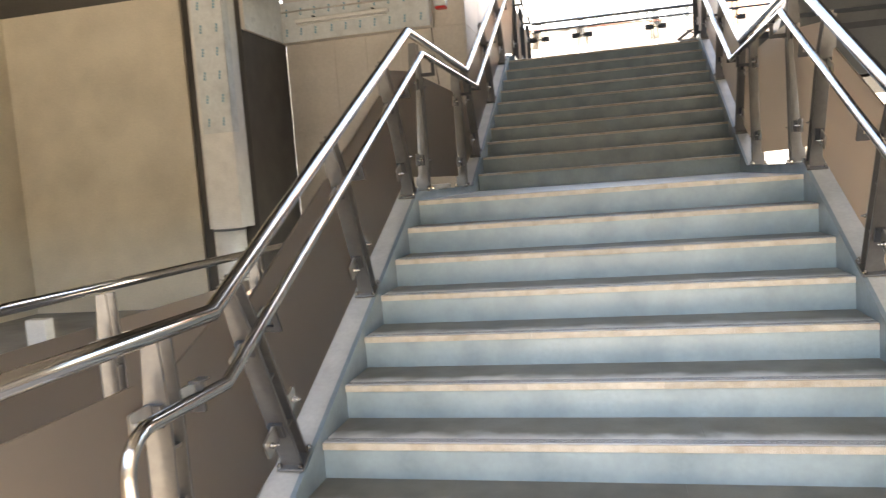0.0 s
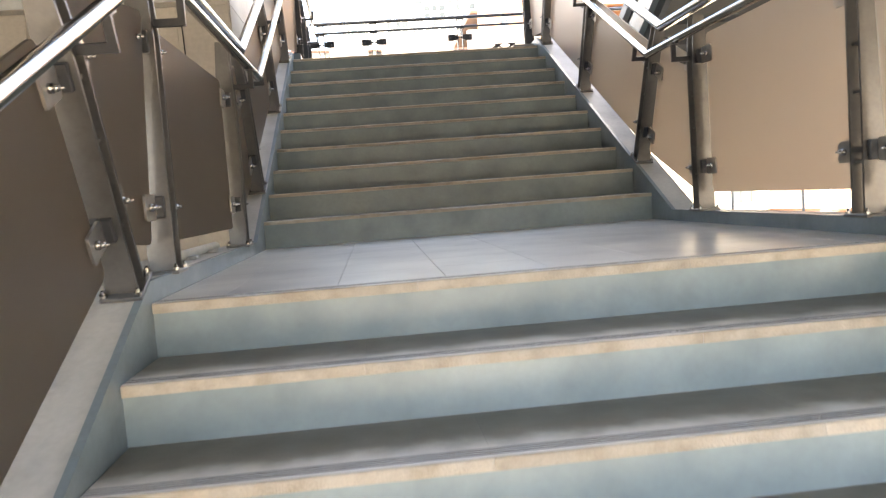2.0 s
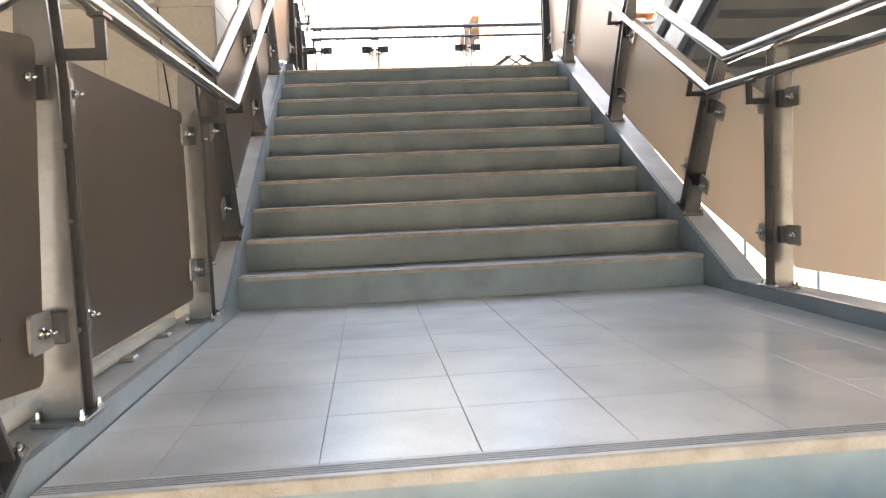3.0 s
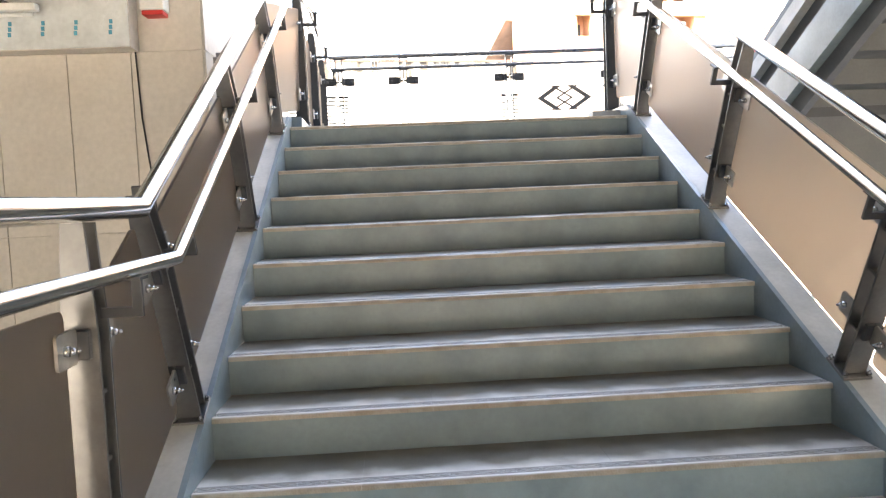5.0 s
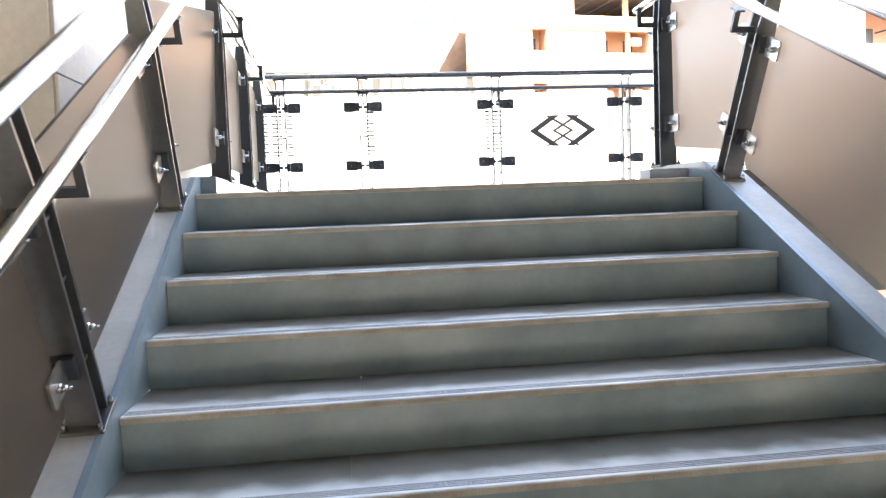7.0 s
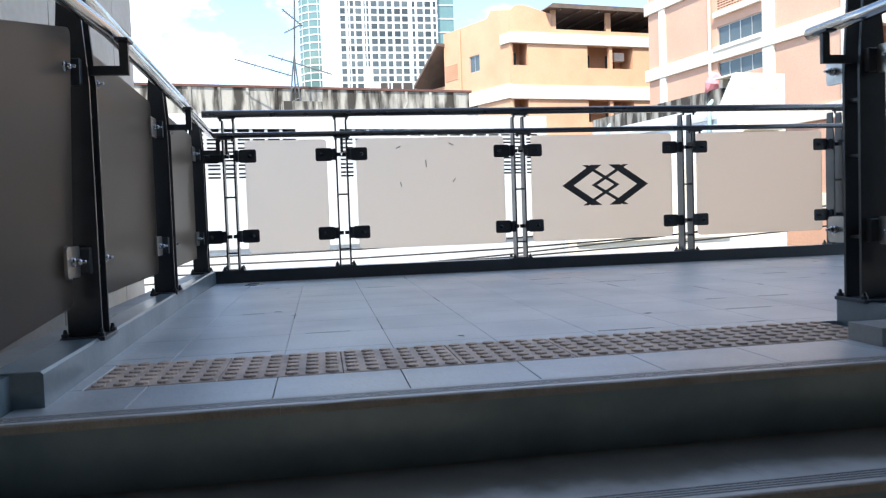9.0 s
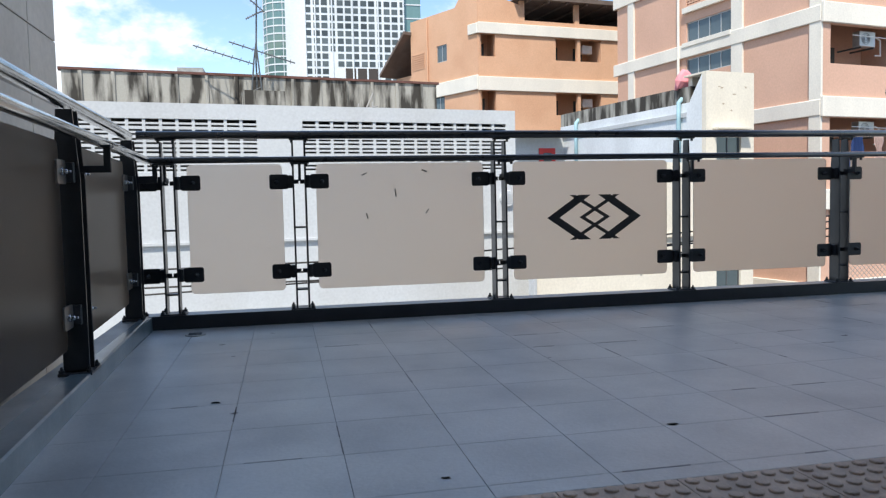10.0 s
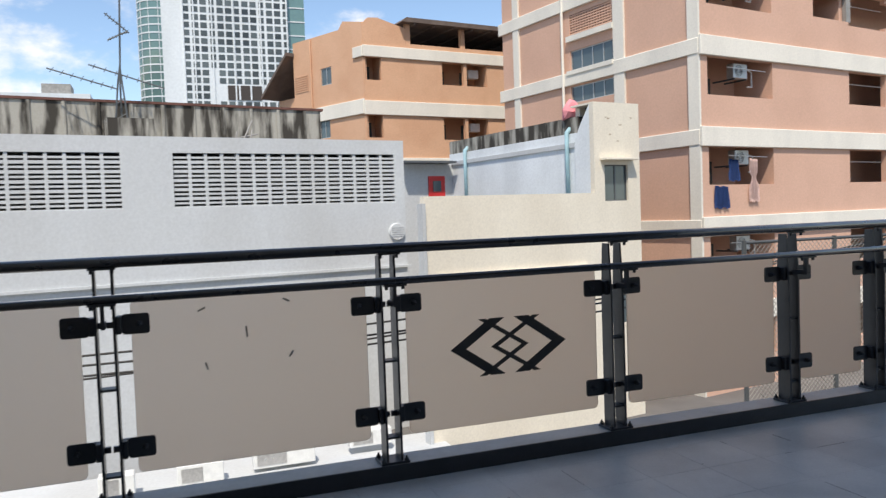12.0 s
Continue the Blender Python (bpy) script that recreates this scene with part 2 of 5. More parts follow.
def tread_mesh(length, depth, seed, lip):
    """A cast tread with four grip grooves behind its worn front edge."""
    rnd = random.Random(seed)
    bm = bmesh.new()
    prof = [(0, -lip), (0, -0.004), (0.004, 0)]
    for g in (0.022, 0.034, 0.046, 0.058):
        prof += [(g, 0), (g + 0.001, -0.004), (g + 0.005, -0.004), (g + 0.006, 0)]
    prof += [(0.066 + 0.045 * (depth > 0.1), 0), (depth, 0), (depth, -lip)]
    cuts = max(2, int(length / 0.09))
    rings = []
    for i in range(cuts + 1):
        x = length * i / cuts
        wear = rnd.uniform(0, 0.0048) * rnd.random() if 0 < i < cuts else 0
        rings.append([bm.verts.new((x, y + (wear if k < 3 else 0), z - (wear * 0.6 if k == 2 else 0))) for k, (y, z) in enumerate(prof)])
    n = len(prof)
    for a, b in zip(rings, rings[1:]):
        for k in range(n):
            f = bm.faces.new((a[k], b[k], b[(k + 1) % n], a[(k + 1) % n]))
            f.material_index = 1 if k in (0, 1) else (2 if k > 2 and (k - 3) % 4 < 3 and k < 19 else 0)
    bm.faces.new(rings[0])
    bm.faces.new(list(reversed(rings[-1])))
    return bm


def flight(name, label, y0, z0, steps, going, rise, nosing_only_last, lip):
    """Steps from the first nosing at (y0, z0); the last one is the edge of a landing."""
    st = thing(name, label, "stairs", kind="structure")
    for k in range(steps):
        y, z = y0 + k * going, z0 + k * rise
        rnd = random.Random(name + str(k))
        depth = going + 0.026 if not (nosing_only_last and k == steps - 1) else 0.075
        cuts = sorted([-HALF + 0.003, HALF - 0.003] + [rnd.uniform(-0.75, -0.3), rnd.uniform(0.15, 0.75)])
        for a, b in zip(cuts, cuts[1:]):
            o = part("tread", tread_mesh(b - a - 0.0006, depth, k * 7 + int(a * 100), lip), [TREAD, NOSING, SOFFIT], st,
                     "grey-brown concrete tread with pale worn nosing and light painted on its front" if k == 0 else "")
            o.location = (a + 0.0003, y - 0.018, z)
        bm = box(bmesh.new(), (-HALF - 0.004, y, z - rise), (HALF + 0.004, y + 0.012, z - lip - 0.0005))
        box(bm, (-HALF - 0.004, y + 0.0121, z - 0.06), (HALF + 0.004, y + depth - 0.0180, z - lip - 0.0005))
        part("riser", bm, RISER, st, "blue-grey painted riser plate")
    return st


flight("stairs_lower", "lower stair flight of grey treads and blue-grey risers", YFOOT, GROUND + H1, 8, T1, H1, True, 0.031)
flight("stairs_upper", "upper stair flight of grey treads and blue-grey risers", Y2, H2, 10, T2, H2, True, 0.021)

# stringers, one plate profile on each side
def stringer(name, side):
    st = thing(name, "blue-grey painted steel stringer with flat cap", "stringer", kind="structure")
    c = 0.064
    line = [(-4.2, GROUND + 0.06), (YFOOT - 0.30, GROUND + 0.06), (-0.10, -0.05 + c + 0.0), (0.0, c), (Y2 - T2, c), (YTOP + 0.01, TOP + c + 0.014), (8.75, TOP + c + 0.014)]
    if side > 0:
        line[-1] = (5.86, TOP + c + 0.014)
    low = [(y, z - 0.42) for y, z in reversed(line)]
    bm = prism(bmesh.new(), line + low, 0.022, Matrix(((0, side, 0, side * (HALF)), (1, 0, 0, 0), (0, 0, 1, 0), (0, 0, 0, 1))))
    part("stringer_plate", bm, STRINGER, st)
    cap = line + [(y, z - 0.02) for y, z in reversed(line)]
    bm = prism(bmesh.new(), [(y, z - 0.004) for y, z in cap], 0.135, Matrix(((0, side, 0, side * (HALF + 0.023)), (1, 0, 0, 0), (0, 0, 1, 0), (0, 0, 0, 1))))
    part("stringer_cap", bm, CAP, st, "grey painted flat cap")
    bm = prism(bmesh.new(), [(y, z - 0.02) for y, z in line] + low, 0.02, Matrix(((0, side, 0, side * (HALF + 0.14)), (1, 0, 0, 0), (0, 0, 1, 0), (0, 0, 0, 1))))
    part("stringer_web", bm, CAP, st)


stringer("stringer_left", -1)
stringer("stringer_right", 1)

# ---- railings ----
def mirror_basis(origin, along, up, inward):
    m = Matrix.Identity(4)
    for i, v in enumerate((along, inward, up)):
        for r in range(3):
            m[r][i] = v[r]
    m.translation = origin
    return m


def post_meshes():
    fin = bmesh.new()
    prof = [(-0.044, 0.012), (0.044, 0.012), (0.044, 0.70), (0.027, 0.95), (-0.027, 0.95), (-0.044, 0.70)]
    prism(fin, prof, 0.010, Matrix(((0, 1, 0, -0.005), (1, 0, 0, 0), (0, 0, 1, 0), (0, 0, 0, 1))))
    base = box(bmesh.new(), (-0.068, -0.058, 0), (0.068, 0.058, 0.012), bevel=0.002)
    rung = box(bmesh.new(), (-0.028, -0.03, -0.005), (0.028, 0.03, 0.005))
    bolt = bmesh.new()
    bmesh.ops.create_cone(bolt, cap_ends=True, segments=8, radius1=0.011, radius2=0.011, depth=0.010, matrix=Matrix.Translation((0, 0, 0.005)))
    bmesh.ops.create_cone(bolt, cap_ends=True, segments=8, radius1=0.007, radius2=0.004, depth=0.012, matrix=Matrix.Translation((0, 0, 0.016)))
    return fin, base, rung, bolt


def clamp_meshes():
    bar = bmesh.new()
    out = []
    for cx, cz, a0 in ((0.155, 0.030, 0), (0.0735, 0.030, 90), (0.0735, -0.030, 180), (0.155, -0.030, 270)):
        for k in range(4):
            a = radians(a0 + 30 * k)
            out.append((cx + 0.012 * math.cos(a), cz + 0.012 * math.sin(a)))
    prism(bar, out, 0.008, pose(0, -0.004, 0))
    arm = box(bmesh.new(), (0.0391, -0.030, -0.036), (0.078, -0.0041, 0.036), bevel=0.003)
    box(arm, (0.0391, -0.0040, -0.036), (0.060, 0.030, 0.036), bevel=0.003)
    box(arm, (0.004, -0.018, -0.012), (0.0289, -0.002, 0.012))
    nut = bmesh.new()
    rot90 = Matrix.Rotation(radians(-90), 4, "X")
    bmesh.ops.create_cone(nut, cap_ends=True, segments=10, radius1=0.013, radius2=0.013, depth=0.010, matrix=Matrix.Translation((0, 0.005, 0)) @ rot90)
    bmesh.ops.create_uvsphere(nut, u_segments=8, v_segments=6, radius=0.010, matrix=Matrix.Translation((0, 0.016, 0)) @ rot90)
    bmesh.ops.create_cone(nut, cap_ends=True, segments=8, radius1=0.005, radius2=0.004, depth=0.014, matrix=Matrix.Translation((0, 0.028, 0)) @ rot90)
    return bar, nut, arm


BANK = {}


def banked(key, bm, mat, smooth=False):
    """Mesh data made once and shared by all the alike parts."""
    if key not in BANK:
        bmesh.ops.recalc_face_normals(bm, faces=bm.faces)
        me = bpy.data.meshes.new(key)
        bm.to_mesh(me)
        me.materials.append(mat)
        for p in me.polygons:
            p.use_smooth = smooth
        BANK[key] = me
    bm.free()
    return BANK[key]


_f, _b, _r, _n = post_meshes()
FIN, BASE, RUNG, BOLT = banked("fin", _f, POST), banked("base_plate", _b, POST), banked("rung", _r, POST), banked("bolt", _n, STEEL)
_c, _u, _a = clamp_meshes()
ARM = banked("clamp_arm", _a, POSTD)
BAR, NUT = banked("clamp", _c, CLAMP), banked("nut", _u, STEEL, True)
_f, _b, _r, _n = post_meshes()
_c, _u, _a = clamp_meshes()
_a.free()
# darker copies for the platform: the posts' backlit shade is in the colour
FIND, BASED, RUNGD, BOLTD = banked("fin_shaded", _f, POSTD), banked("base_plate_shaded", _b, POSTD), banked("rung_shaded", _r, POSTD), banked("bolt_shaded", _n, POSTD)
BARD, NUTD = banked("clamp_shaded", _c, POSTD), banked("nut_shaded", _u, POSTD, True)


def put_mesh(name, me, parent, m, label=""):
    o = new(name, me)
    o.parent = parent
    o.matrix_basis = m
    return tagged(o, label)


def add_post(rail, m, c_top, sides=(-1, 1), black=0, grips=(0.22, 0.73)):
    """A post of two fins at the pose m (x along the rail, y inward, z up), with its clamps."""
    # black: 1 takes the shaded copy of the post, 2 of its clamps too
    fin, base, rung, bolt, bar, nut = (FIN, BASE, RUNG, BOLT, BAR, NUT) if not black else (FIND, BASED, RUNGD, BOLTD, BARD if black > 1 else BAR, NUTD if black > 1 else NUT)
    p = put_mesh("post", base, rail, m)
    s = Matrix.Diagonal((1, 1, (c_top - 0.03) / 0.95, 1))
    for a in (-0.034, 0.034):
        put_mesh("fin", fin, p, Matrix.Translation((a, 0, 0)) @ s)
    for c in ((0.47, 0.115) if black > 1 else (0.20, 0.45, 0.62)):
        put_mesh("rung", rung, p, Matrix.Translation((0, 0, c)))
    for a in (-0.054, 0.054):
        for b in (-0.047, 0.047):
            put_mesh("bolt", bolt, p, Matrix.Translation((a, b, 0.012)))
    for c in grips:
        for sgn in sides:
            k = put_mesh("clamp", bar, rail, m @ Matrix.Translation((0, 0.0, c)) @ Matrix.Diagonal((sgn, 1, 1, 1)))
            put_mesh("nut", nut, k, Matrix.Translation((0.128, 0.004, 0)))
            put_mesh("clamp_arm", ARM, k, Matrix.Identity(4))
    return p


def panel_between(rail, m0, m1, a0=0.088, a1=0.088, lo=0.10, hi=0.84, mat=None):
    """A frosted sheet held between two posts, its corners rounded."""
    q = [m0 @ Vector((a0, -0.012, lo)), m1 @ Vector((-a1, -0.012, lo)), m1 @ Vector((-a1, -0.012, hi)), m0 @ Vector((a0, -0.012, hi))]
    inward = (q[1] - q[0]).cross(q[3] - q[0]).normalized()
    q[2] = q[2] - inward * inward.dot(q[2] - q[0])
    if inward.dot(m0.to_3x3() @ Vector((0, 1, 0))) < 0:
        inward = -inward
    r, pts = 0.03, []
    for i, p in enumerate(q):
        u, v = (q[i - 1] - p).normalized(), (q[(i + 1) % 4] - p).normalized()
        a, b = p + u * r, p + v * r
        for k in range(5):
            t = k / 4
            pts.append((1 - t) ** 2 * a + 2 * t * (1 - t) * p + t * t * b)
    bm = bmesh.new()
    front = [bm.verts.new(p) for p in pts]
    back = [bm.verts.new(p - inward * 0.010) for p in pts]
    bm.faces.new(front), bm.faces.new(list(reversed(back)))
    for i in range(len(pts)):
        bm.faces.new((front[i], back[i], back[(i + 1) % len(pts)], front[(i + 1) % len(pts)]))
    return part("panel", bm, mat or PANEL, rail, "frosted brown-grey panel")


def bracket(rail, m, c_low, mat):
    """The angled arm that carries the lower handrail inward of a post."""
    bm = bmesh.new()
    box(bm, (-0.007, 0.04, c_low - 0.115), (0.007, 0.142, c_low - 0.090))
    box(bm, (-0.007, 0.118, c_low - 0.0901), (0.007, 0.142, c_low - 0.018))
    box(bm, (-0.03, 0.112, c_low - 0.024), (0.03, 0.148, c_low - 0.016))
    o = part("handrail_bracket", bm, mat, rail)
    o.matrix_basis = m


ANG1, ANG2 = math.atan2(H1, T1), math.atan2(H2, T2)
C_FLIGHT, C_LAND, C_PLAT = (0.945, 0.795), (1.07, 0.92), (0.985, 0.845)
BIG = Matrix.Scale(1.06, 4)   # the platform's posts are a little taller
XP = 1.265     # posts stand this far from the middle of the stairs
XPLAT = 1.196  # and this far beside the platform, whose side is a little askew
B_TOP, B_LOW = 0.06, 0.142


def stair_post(side, y, kind):
    """Pose of a post: in the ground, flight or landing it stands on."""
    if kind == "ground":
        z, a = GROUND + 0.06, 0
    elif kind == "lower":
        z, a = y * H1 / T1 + 0.064, ANG1
    elif kind == "landing":
        z, a = 0.06, 0
    elif kind == "upper":
        z, a = H2 + (y - Y2) * H2 / T2 + 0.064, ANG2
    else:
        z, a = TOP + 0.074, 0
    x = XP if kind != "platform" else (1.253 if side > 0 else XPLAT + 0.033 * (y - 5.93))
    if kind == "landing":
        x -= 0.022
    m = mirror_basis(Vector((side * x, y, z)), Vector((0, math.cos(a), math.sin(a))), Vector((0, -math.sin(a), math.cos(a))), Vector((-side, 0, 0)))
    return m @ BIG if kind == "platform" else m


def stair_railing(name, side, label, posts):
    rail = thing(name, label, "railing")
    ms = []
    for y, kind in posts:
        m = stair_post(side, y, kind)
        ms.append((m, kind))
        c = {"lower": C_FLIGHT, "upper": C_FLIGHT, "landing": C_LAND, "platform": C_PLAT, "ground": C_PLAT}[kind]
        grips = {"lower": (0.22, 0.64), "upper": (0.22, 0.64), "landing": (0.24, 0.82) if side > 0 else (0.22, 0.75)}.get(kind, (0.22, 0.73))
        add_post(rail, m, c[0], black=1 if kind == "platform" else 0, grips=grips)
        bracket(rail, m, c[1], POSTD)
    for (m0, k0), (m1, k1) in zip(ms, ms[1:]):
        high = 0.75 if k0 == k1 and k0 in ("lower", "upper") else (0.93 if side > 0 and k0 == k1 == "landing" else 0.84)
        panel_between(rail, m0, m1, hi=high, mat=PANELS)
    xt, xl = side * (XP - B_TOP), side * (XP - B_LOW)
    end = 8.75 if side < 0 else 5.82
    xplat, askew = (XPLAT, 0.033) if side < 0 else (1.253, 0.0)
    g_t, g_l = -0.255, -0.465
    top = [(xt, -5.2, g_t), (xt, -2.76, g_t), (xt, 0.02, 1.131), (xt, 2.05, 1.131), (xt, 5.19, TOP + 1.118), (side * (xplat + 0.01), 5.9 if side < 0 else 5.6, TOP + 1.118), (side * (xplat + 0.01 + askew * (end - 5.93)), end, TOP + 1.118)]
    part("top_rail", tube(bmesh.new(), top, 0.029, 18), STEEL, rail, "polished round steel top rail", True)
    ylow = end - 0.14 if side < 0 else 5.90
    low = [(xl, -2.85, g_l), (xl, 0.05, 0.98), (xl, 2.08, 0.98), (xl, 5.20, TOP + 0.97), (side * (xplat - 0.105), 5.9 if side < 0 else 5.6, TOP + 0.97), (side * (xplat - 0.105 + askew * (ylow - 5.93)), ylow + 0.001, TOP + 0.97)]
    low = list(reversed(arc((xl, -3.25, g_l - 0.11), 0.11, 90, 180, 6))) + low
    low = [(xl, -3.36, g_l - 0.35)] + low
    part("handrail", tube(bmesh.new(), low, 0.021, 16), STEEL, rail, "polished round steel handrail", True)
    return rail


LEFT = [(-5.0, "ground"), (-3.95, "ground"), (-2.98, "ground"), (-2.12, "lower"), (-1.03, "lower"), (-0.03, "lower"), (0.31, "landing"), (1.713, "landing"),
        (2.63, "upper"), (3.88, "upper"), (5.03, "upper"), (5.93, "platform"), (7.30, "platform"), (8.69, "platform")]
RIGHT = [(-5.0, "ground"), (-3.95, "ground"), (-2.98, "ground"), (-2.12, "lower"), (-1.03, "lower"), (-0.03, "lower"), (0.31, "landing"), (1.68, "landing"),
         (2.66, "upper"), (3.90, "upper"), (5.115, "upper"), (5.78, "platform")]
stair_railing("railing_left", -1, "steel railing with frosted brown panels beside the stairs", LEFT)
stair_railing("railing_right", 1, "steel railing with frosted beige panels beside the stairs", RIGHT)

# railing at the far edge of the platform
YR = 8.818
far = thing("railing_far", "dark steel railing with frosted panels across the platform", "railing")
xs = [-1.095, -0.345, 0.907, 2.185, 3.415, 4.115, 5.375]
fm = [mirror_basis(Vector((x, YR, TOP + 0.074)), Vector((1, 0, 0)), Vector((0, 0, 1)), Vector((0, -1, 0))) @ BIG for x in xs]
for i, m in enumerate(fm):
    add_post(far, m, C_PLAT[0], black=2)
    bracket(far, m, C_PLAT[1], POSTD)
for x in xs:
    for y, z, r in ((YR - 0.064, TOP + 1.122, 0.0245), (YR - 0.15, TOP + 0.972, 0.018)):
        seat_bm = box(bmesh.new(), (x - 0.055, y - 0.014, z - r - 0.007), (x + 0.055, y + 0.014, z - r + 0.003))
        for dx in (-0.04, 0.04):
            bmesh.ops.create_cone(seat_bm, cap_ends=True, segments=8, radius1=0.008, radius2=0.009, depth=0.016, matrix=Matrix.Translation((x + dx, y, z - r - 0.0145)))
        part("saddle", seat_bm, POSTD, far)
panels = [panel_between(far, a, b, 0.095, 0.095, 0.11, 0.83) for a, b in zip(fm, fm[1:])]
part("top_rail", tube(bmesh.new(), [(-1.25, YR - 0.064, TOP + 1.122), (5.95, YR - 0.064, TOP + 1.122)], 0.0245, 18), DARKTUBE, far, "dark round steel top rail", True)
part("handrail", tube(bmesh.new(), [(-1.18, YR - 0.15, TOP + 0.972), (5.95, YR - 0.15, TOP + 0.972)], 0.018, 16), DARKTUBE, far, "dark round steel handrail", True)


# ---- floors ----
def tiled(name, label, x0, x1, y0, y1, z, size, mat, offset=(0, 0)):
    fl = slab_box(name, (x0, y0, z - 0.25), (x1, y1, z - 0.004), JOINT, label, "floor")
    done = {}
    nx = [v for v in np.arange(offset[0] - 12 * size, x1 + size, size) if x0 + 0.02 < v < x1 - 0.02]
    ny = [v for v in np.arange(offset[1] - 30 * size, y1 + size, size) if y0 + 0.02 < v < y1 - 0.02]
    gx, gy = [x0] + list(nx) + [x1], [y0] + list(ny) + [y1]
    for a, b in zip(gx, gx[1:]):
        for c, d in zip(gy, gy[1:]):
            w, h = b - a - 0.0013, d - c - 0.0013
            key = (round(w, 3), round(h, 3))
            if key not in done:
                bm = box(bmesh.new(), (-w / 2, -h / 2, -0.012), (w / 2, h / 2, 0), bevel=0.0009)
                bmesh.ops.recalc_face_normals(bm, faces=bm.faces)
                me = bpy.data.meshes.new("tile")
                bm.to_mesh(me)
                bm.free()
                me.materials.append(mat)
                done[key] = me
            put_mesh("tile", done[key], fl, Matrix.Translation(((a + b) / 2, (c + d) / 2, z)))
    return fl


# ---- shell: ground, station block, unseen light blockers ----
STREET = -4.4
slab_box("ground", (-900, -900, STREET - 0.5), (900, 900, STREET), ASPHALT, "grey street ground of asphalt and concrete", "ground")
slab_box("floor_concourse", (-30.0, -40.0, GROUND - 0.3), (30.0, YFOOT + 0.3, GROUND), PAVE, "grey concrete concourse floor at the stair foot", "floor")
slab_box("floor_side", (-7.95, YFOOT + 0.3, GROUND - 0.3), (-1.40, 5.2, GROUND), CONCRETE, "grey concrete floor beside the stairs", "floor")
# unseen slab added to cut the light reaching the upper flight
slab_box("ceiling_concourse", (-8.2, -5.1, 1.85), (10.0, -2.7, 5.6), SOFFIT, "unseen dark slab over the stair foot, blocking light", "ceiling")
# deck out of view; its height and edge are set to shade the platform
slab_box("station_deck", (-13.0, -5.1, 5.601), (10.0, 4.0, 15.5), SOFFIT, "unseen station deck over the stairs, sized to block the sun", "ceiling")
# two unseen walls added to cut off bright ground and sky behind
slab_box("wall_back", (-30.0, -15.2, GROUND), (30.0, -15.0, 3.2), GREYWALL, "unseen grey wall closing the back, blocking light", "wall")
slab_box("wall_right_back", (10.0, -15.0, GROUND), (10.2, 1.0, 5.6), GREYWALL, "unseen grey wall on the right, blocking light", "wall")
slab_box("wall_far_left", (-8.15, -5.1, GROUND), (-7.95, 5.2, 5.6), CREAM, "cream plastered wall", "wall")
# unseen beam, added to hold back light from behind
slab_box("beam_front", (-7.95, -2.9, 1.2), (10.0, -2.7, 1.849), SOFFIT, "unseen dark beam over the stair foot, blocking light", "beam")
# panelled block beside the upper flight
slab_box("wall_block", (-4.35, 5.2, STREET), (-1.76, 9.12, 9.0), GREYWALL, "grey-beige panelled station wall", "wall")
# unseen slab added to darken the passage and its walls
slab_box("ceiling_side", (-7.95, -2.69, 2.78), (-1.76, 5.005, 5.6), SOFFIT, "unseen dark slab over the side passage, blocking light", "ceiling")
# slab whose dark colour stands for the shade in the gap
slab_box("wall_gap", (-5.25, 4.05, GROUND), (-4.77, 4.2, 2.779), NICHE, "dark slab painted as shade between cream wall and column", "wall")
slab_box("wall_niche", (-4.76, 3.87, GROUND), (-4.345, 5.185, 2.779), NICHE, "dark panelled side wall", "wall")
slab_box("wall_cream", (-7.95, 4.0, GROUND), (-5.25, 4.2, 2.779), CREAM, "plain cream plastered wall", "wall")

# ---- flight going on up towards the station ----
up = thing("stairs_beyond", "dark steel stair flight rising back overhead", "stairs", kind="structure")
RUN = 6.6
for x in (2.1, 4.3):
    line = [(5.3, TOP + 0.30), (5.3 - RUN, TOP + 0.30 + RUN * 0.517), (5.3 - RUN, TOP - 0.38 + RUN * 0.517), (4.9, TOP - 0.30)]
    part("stringer_plate", prism(bmesh.new(), line, 0.05, Matrix(((0, 1, 0, x), (1, 0, 0, 0), (0, 0, 1, 0), (0, 0, 0, 1)))), DARKSTEEL, up, "dark steel stringer web")
    for a, b, mat in ((-0.12, -0.01, CAP), (0.16, 0.425, STRINGER)):
        line = [(5.2, TOP + 0.10 - a), (5.3 - RUN, TOP + 0.05 + RUN * 0.517 - a), (5.3 - RUN, TOP + 0.05 + RUN * 0.517 - b), (5.2, TOP + 0.10 - b)]
        part("flange", prism(bmesh.new(), line, 0.06, Matrix(((0, 1, 0, x - 0.061), (1, 0, 0, 0), (0, 0, 1, 0), (0, 0, 0, 1)))), mat, up, "pale grey painted flange")
for k in range(20):
    y, z = 5.2 - k * 0.321, TOP + (k + 1) * 0.166
    part("tread", box(bmesh.new(), (2.152, y - 0.33, z - 0.05), (4.298, y, z)), DARKSTEEL, up)
    part("riser", box(bmesh.new(), (2.152, y - 0.008, z - 0.166), (4.298, y - 0.001, z - 0.051)), DARKSTEEL, up)

rail3 = thing("railing_beyond", "steel railing with dark panels on the overhead stairs", "railing")
A3 = math.atan(0.517)
r3 = []
for y in (4.0, 2.85, 1.7, 0.55, -0.6):
    r3.append(mirror_basis(Vector((2.125, y, TOP + 0.31 + (5.3 - y) * 0.517)), Vector((0, -math.cos(A3), math.sin(A3))), Vector((0, math.sin(A3), math.cos(A3))), Vector((1, 0, 0))))
    add_post(rail3, r3[-1], 0.945)
for a, b in zip(r3, r3[1:]):
    panel_between(rail3, a, b, mat=PANELS)
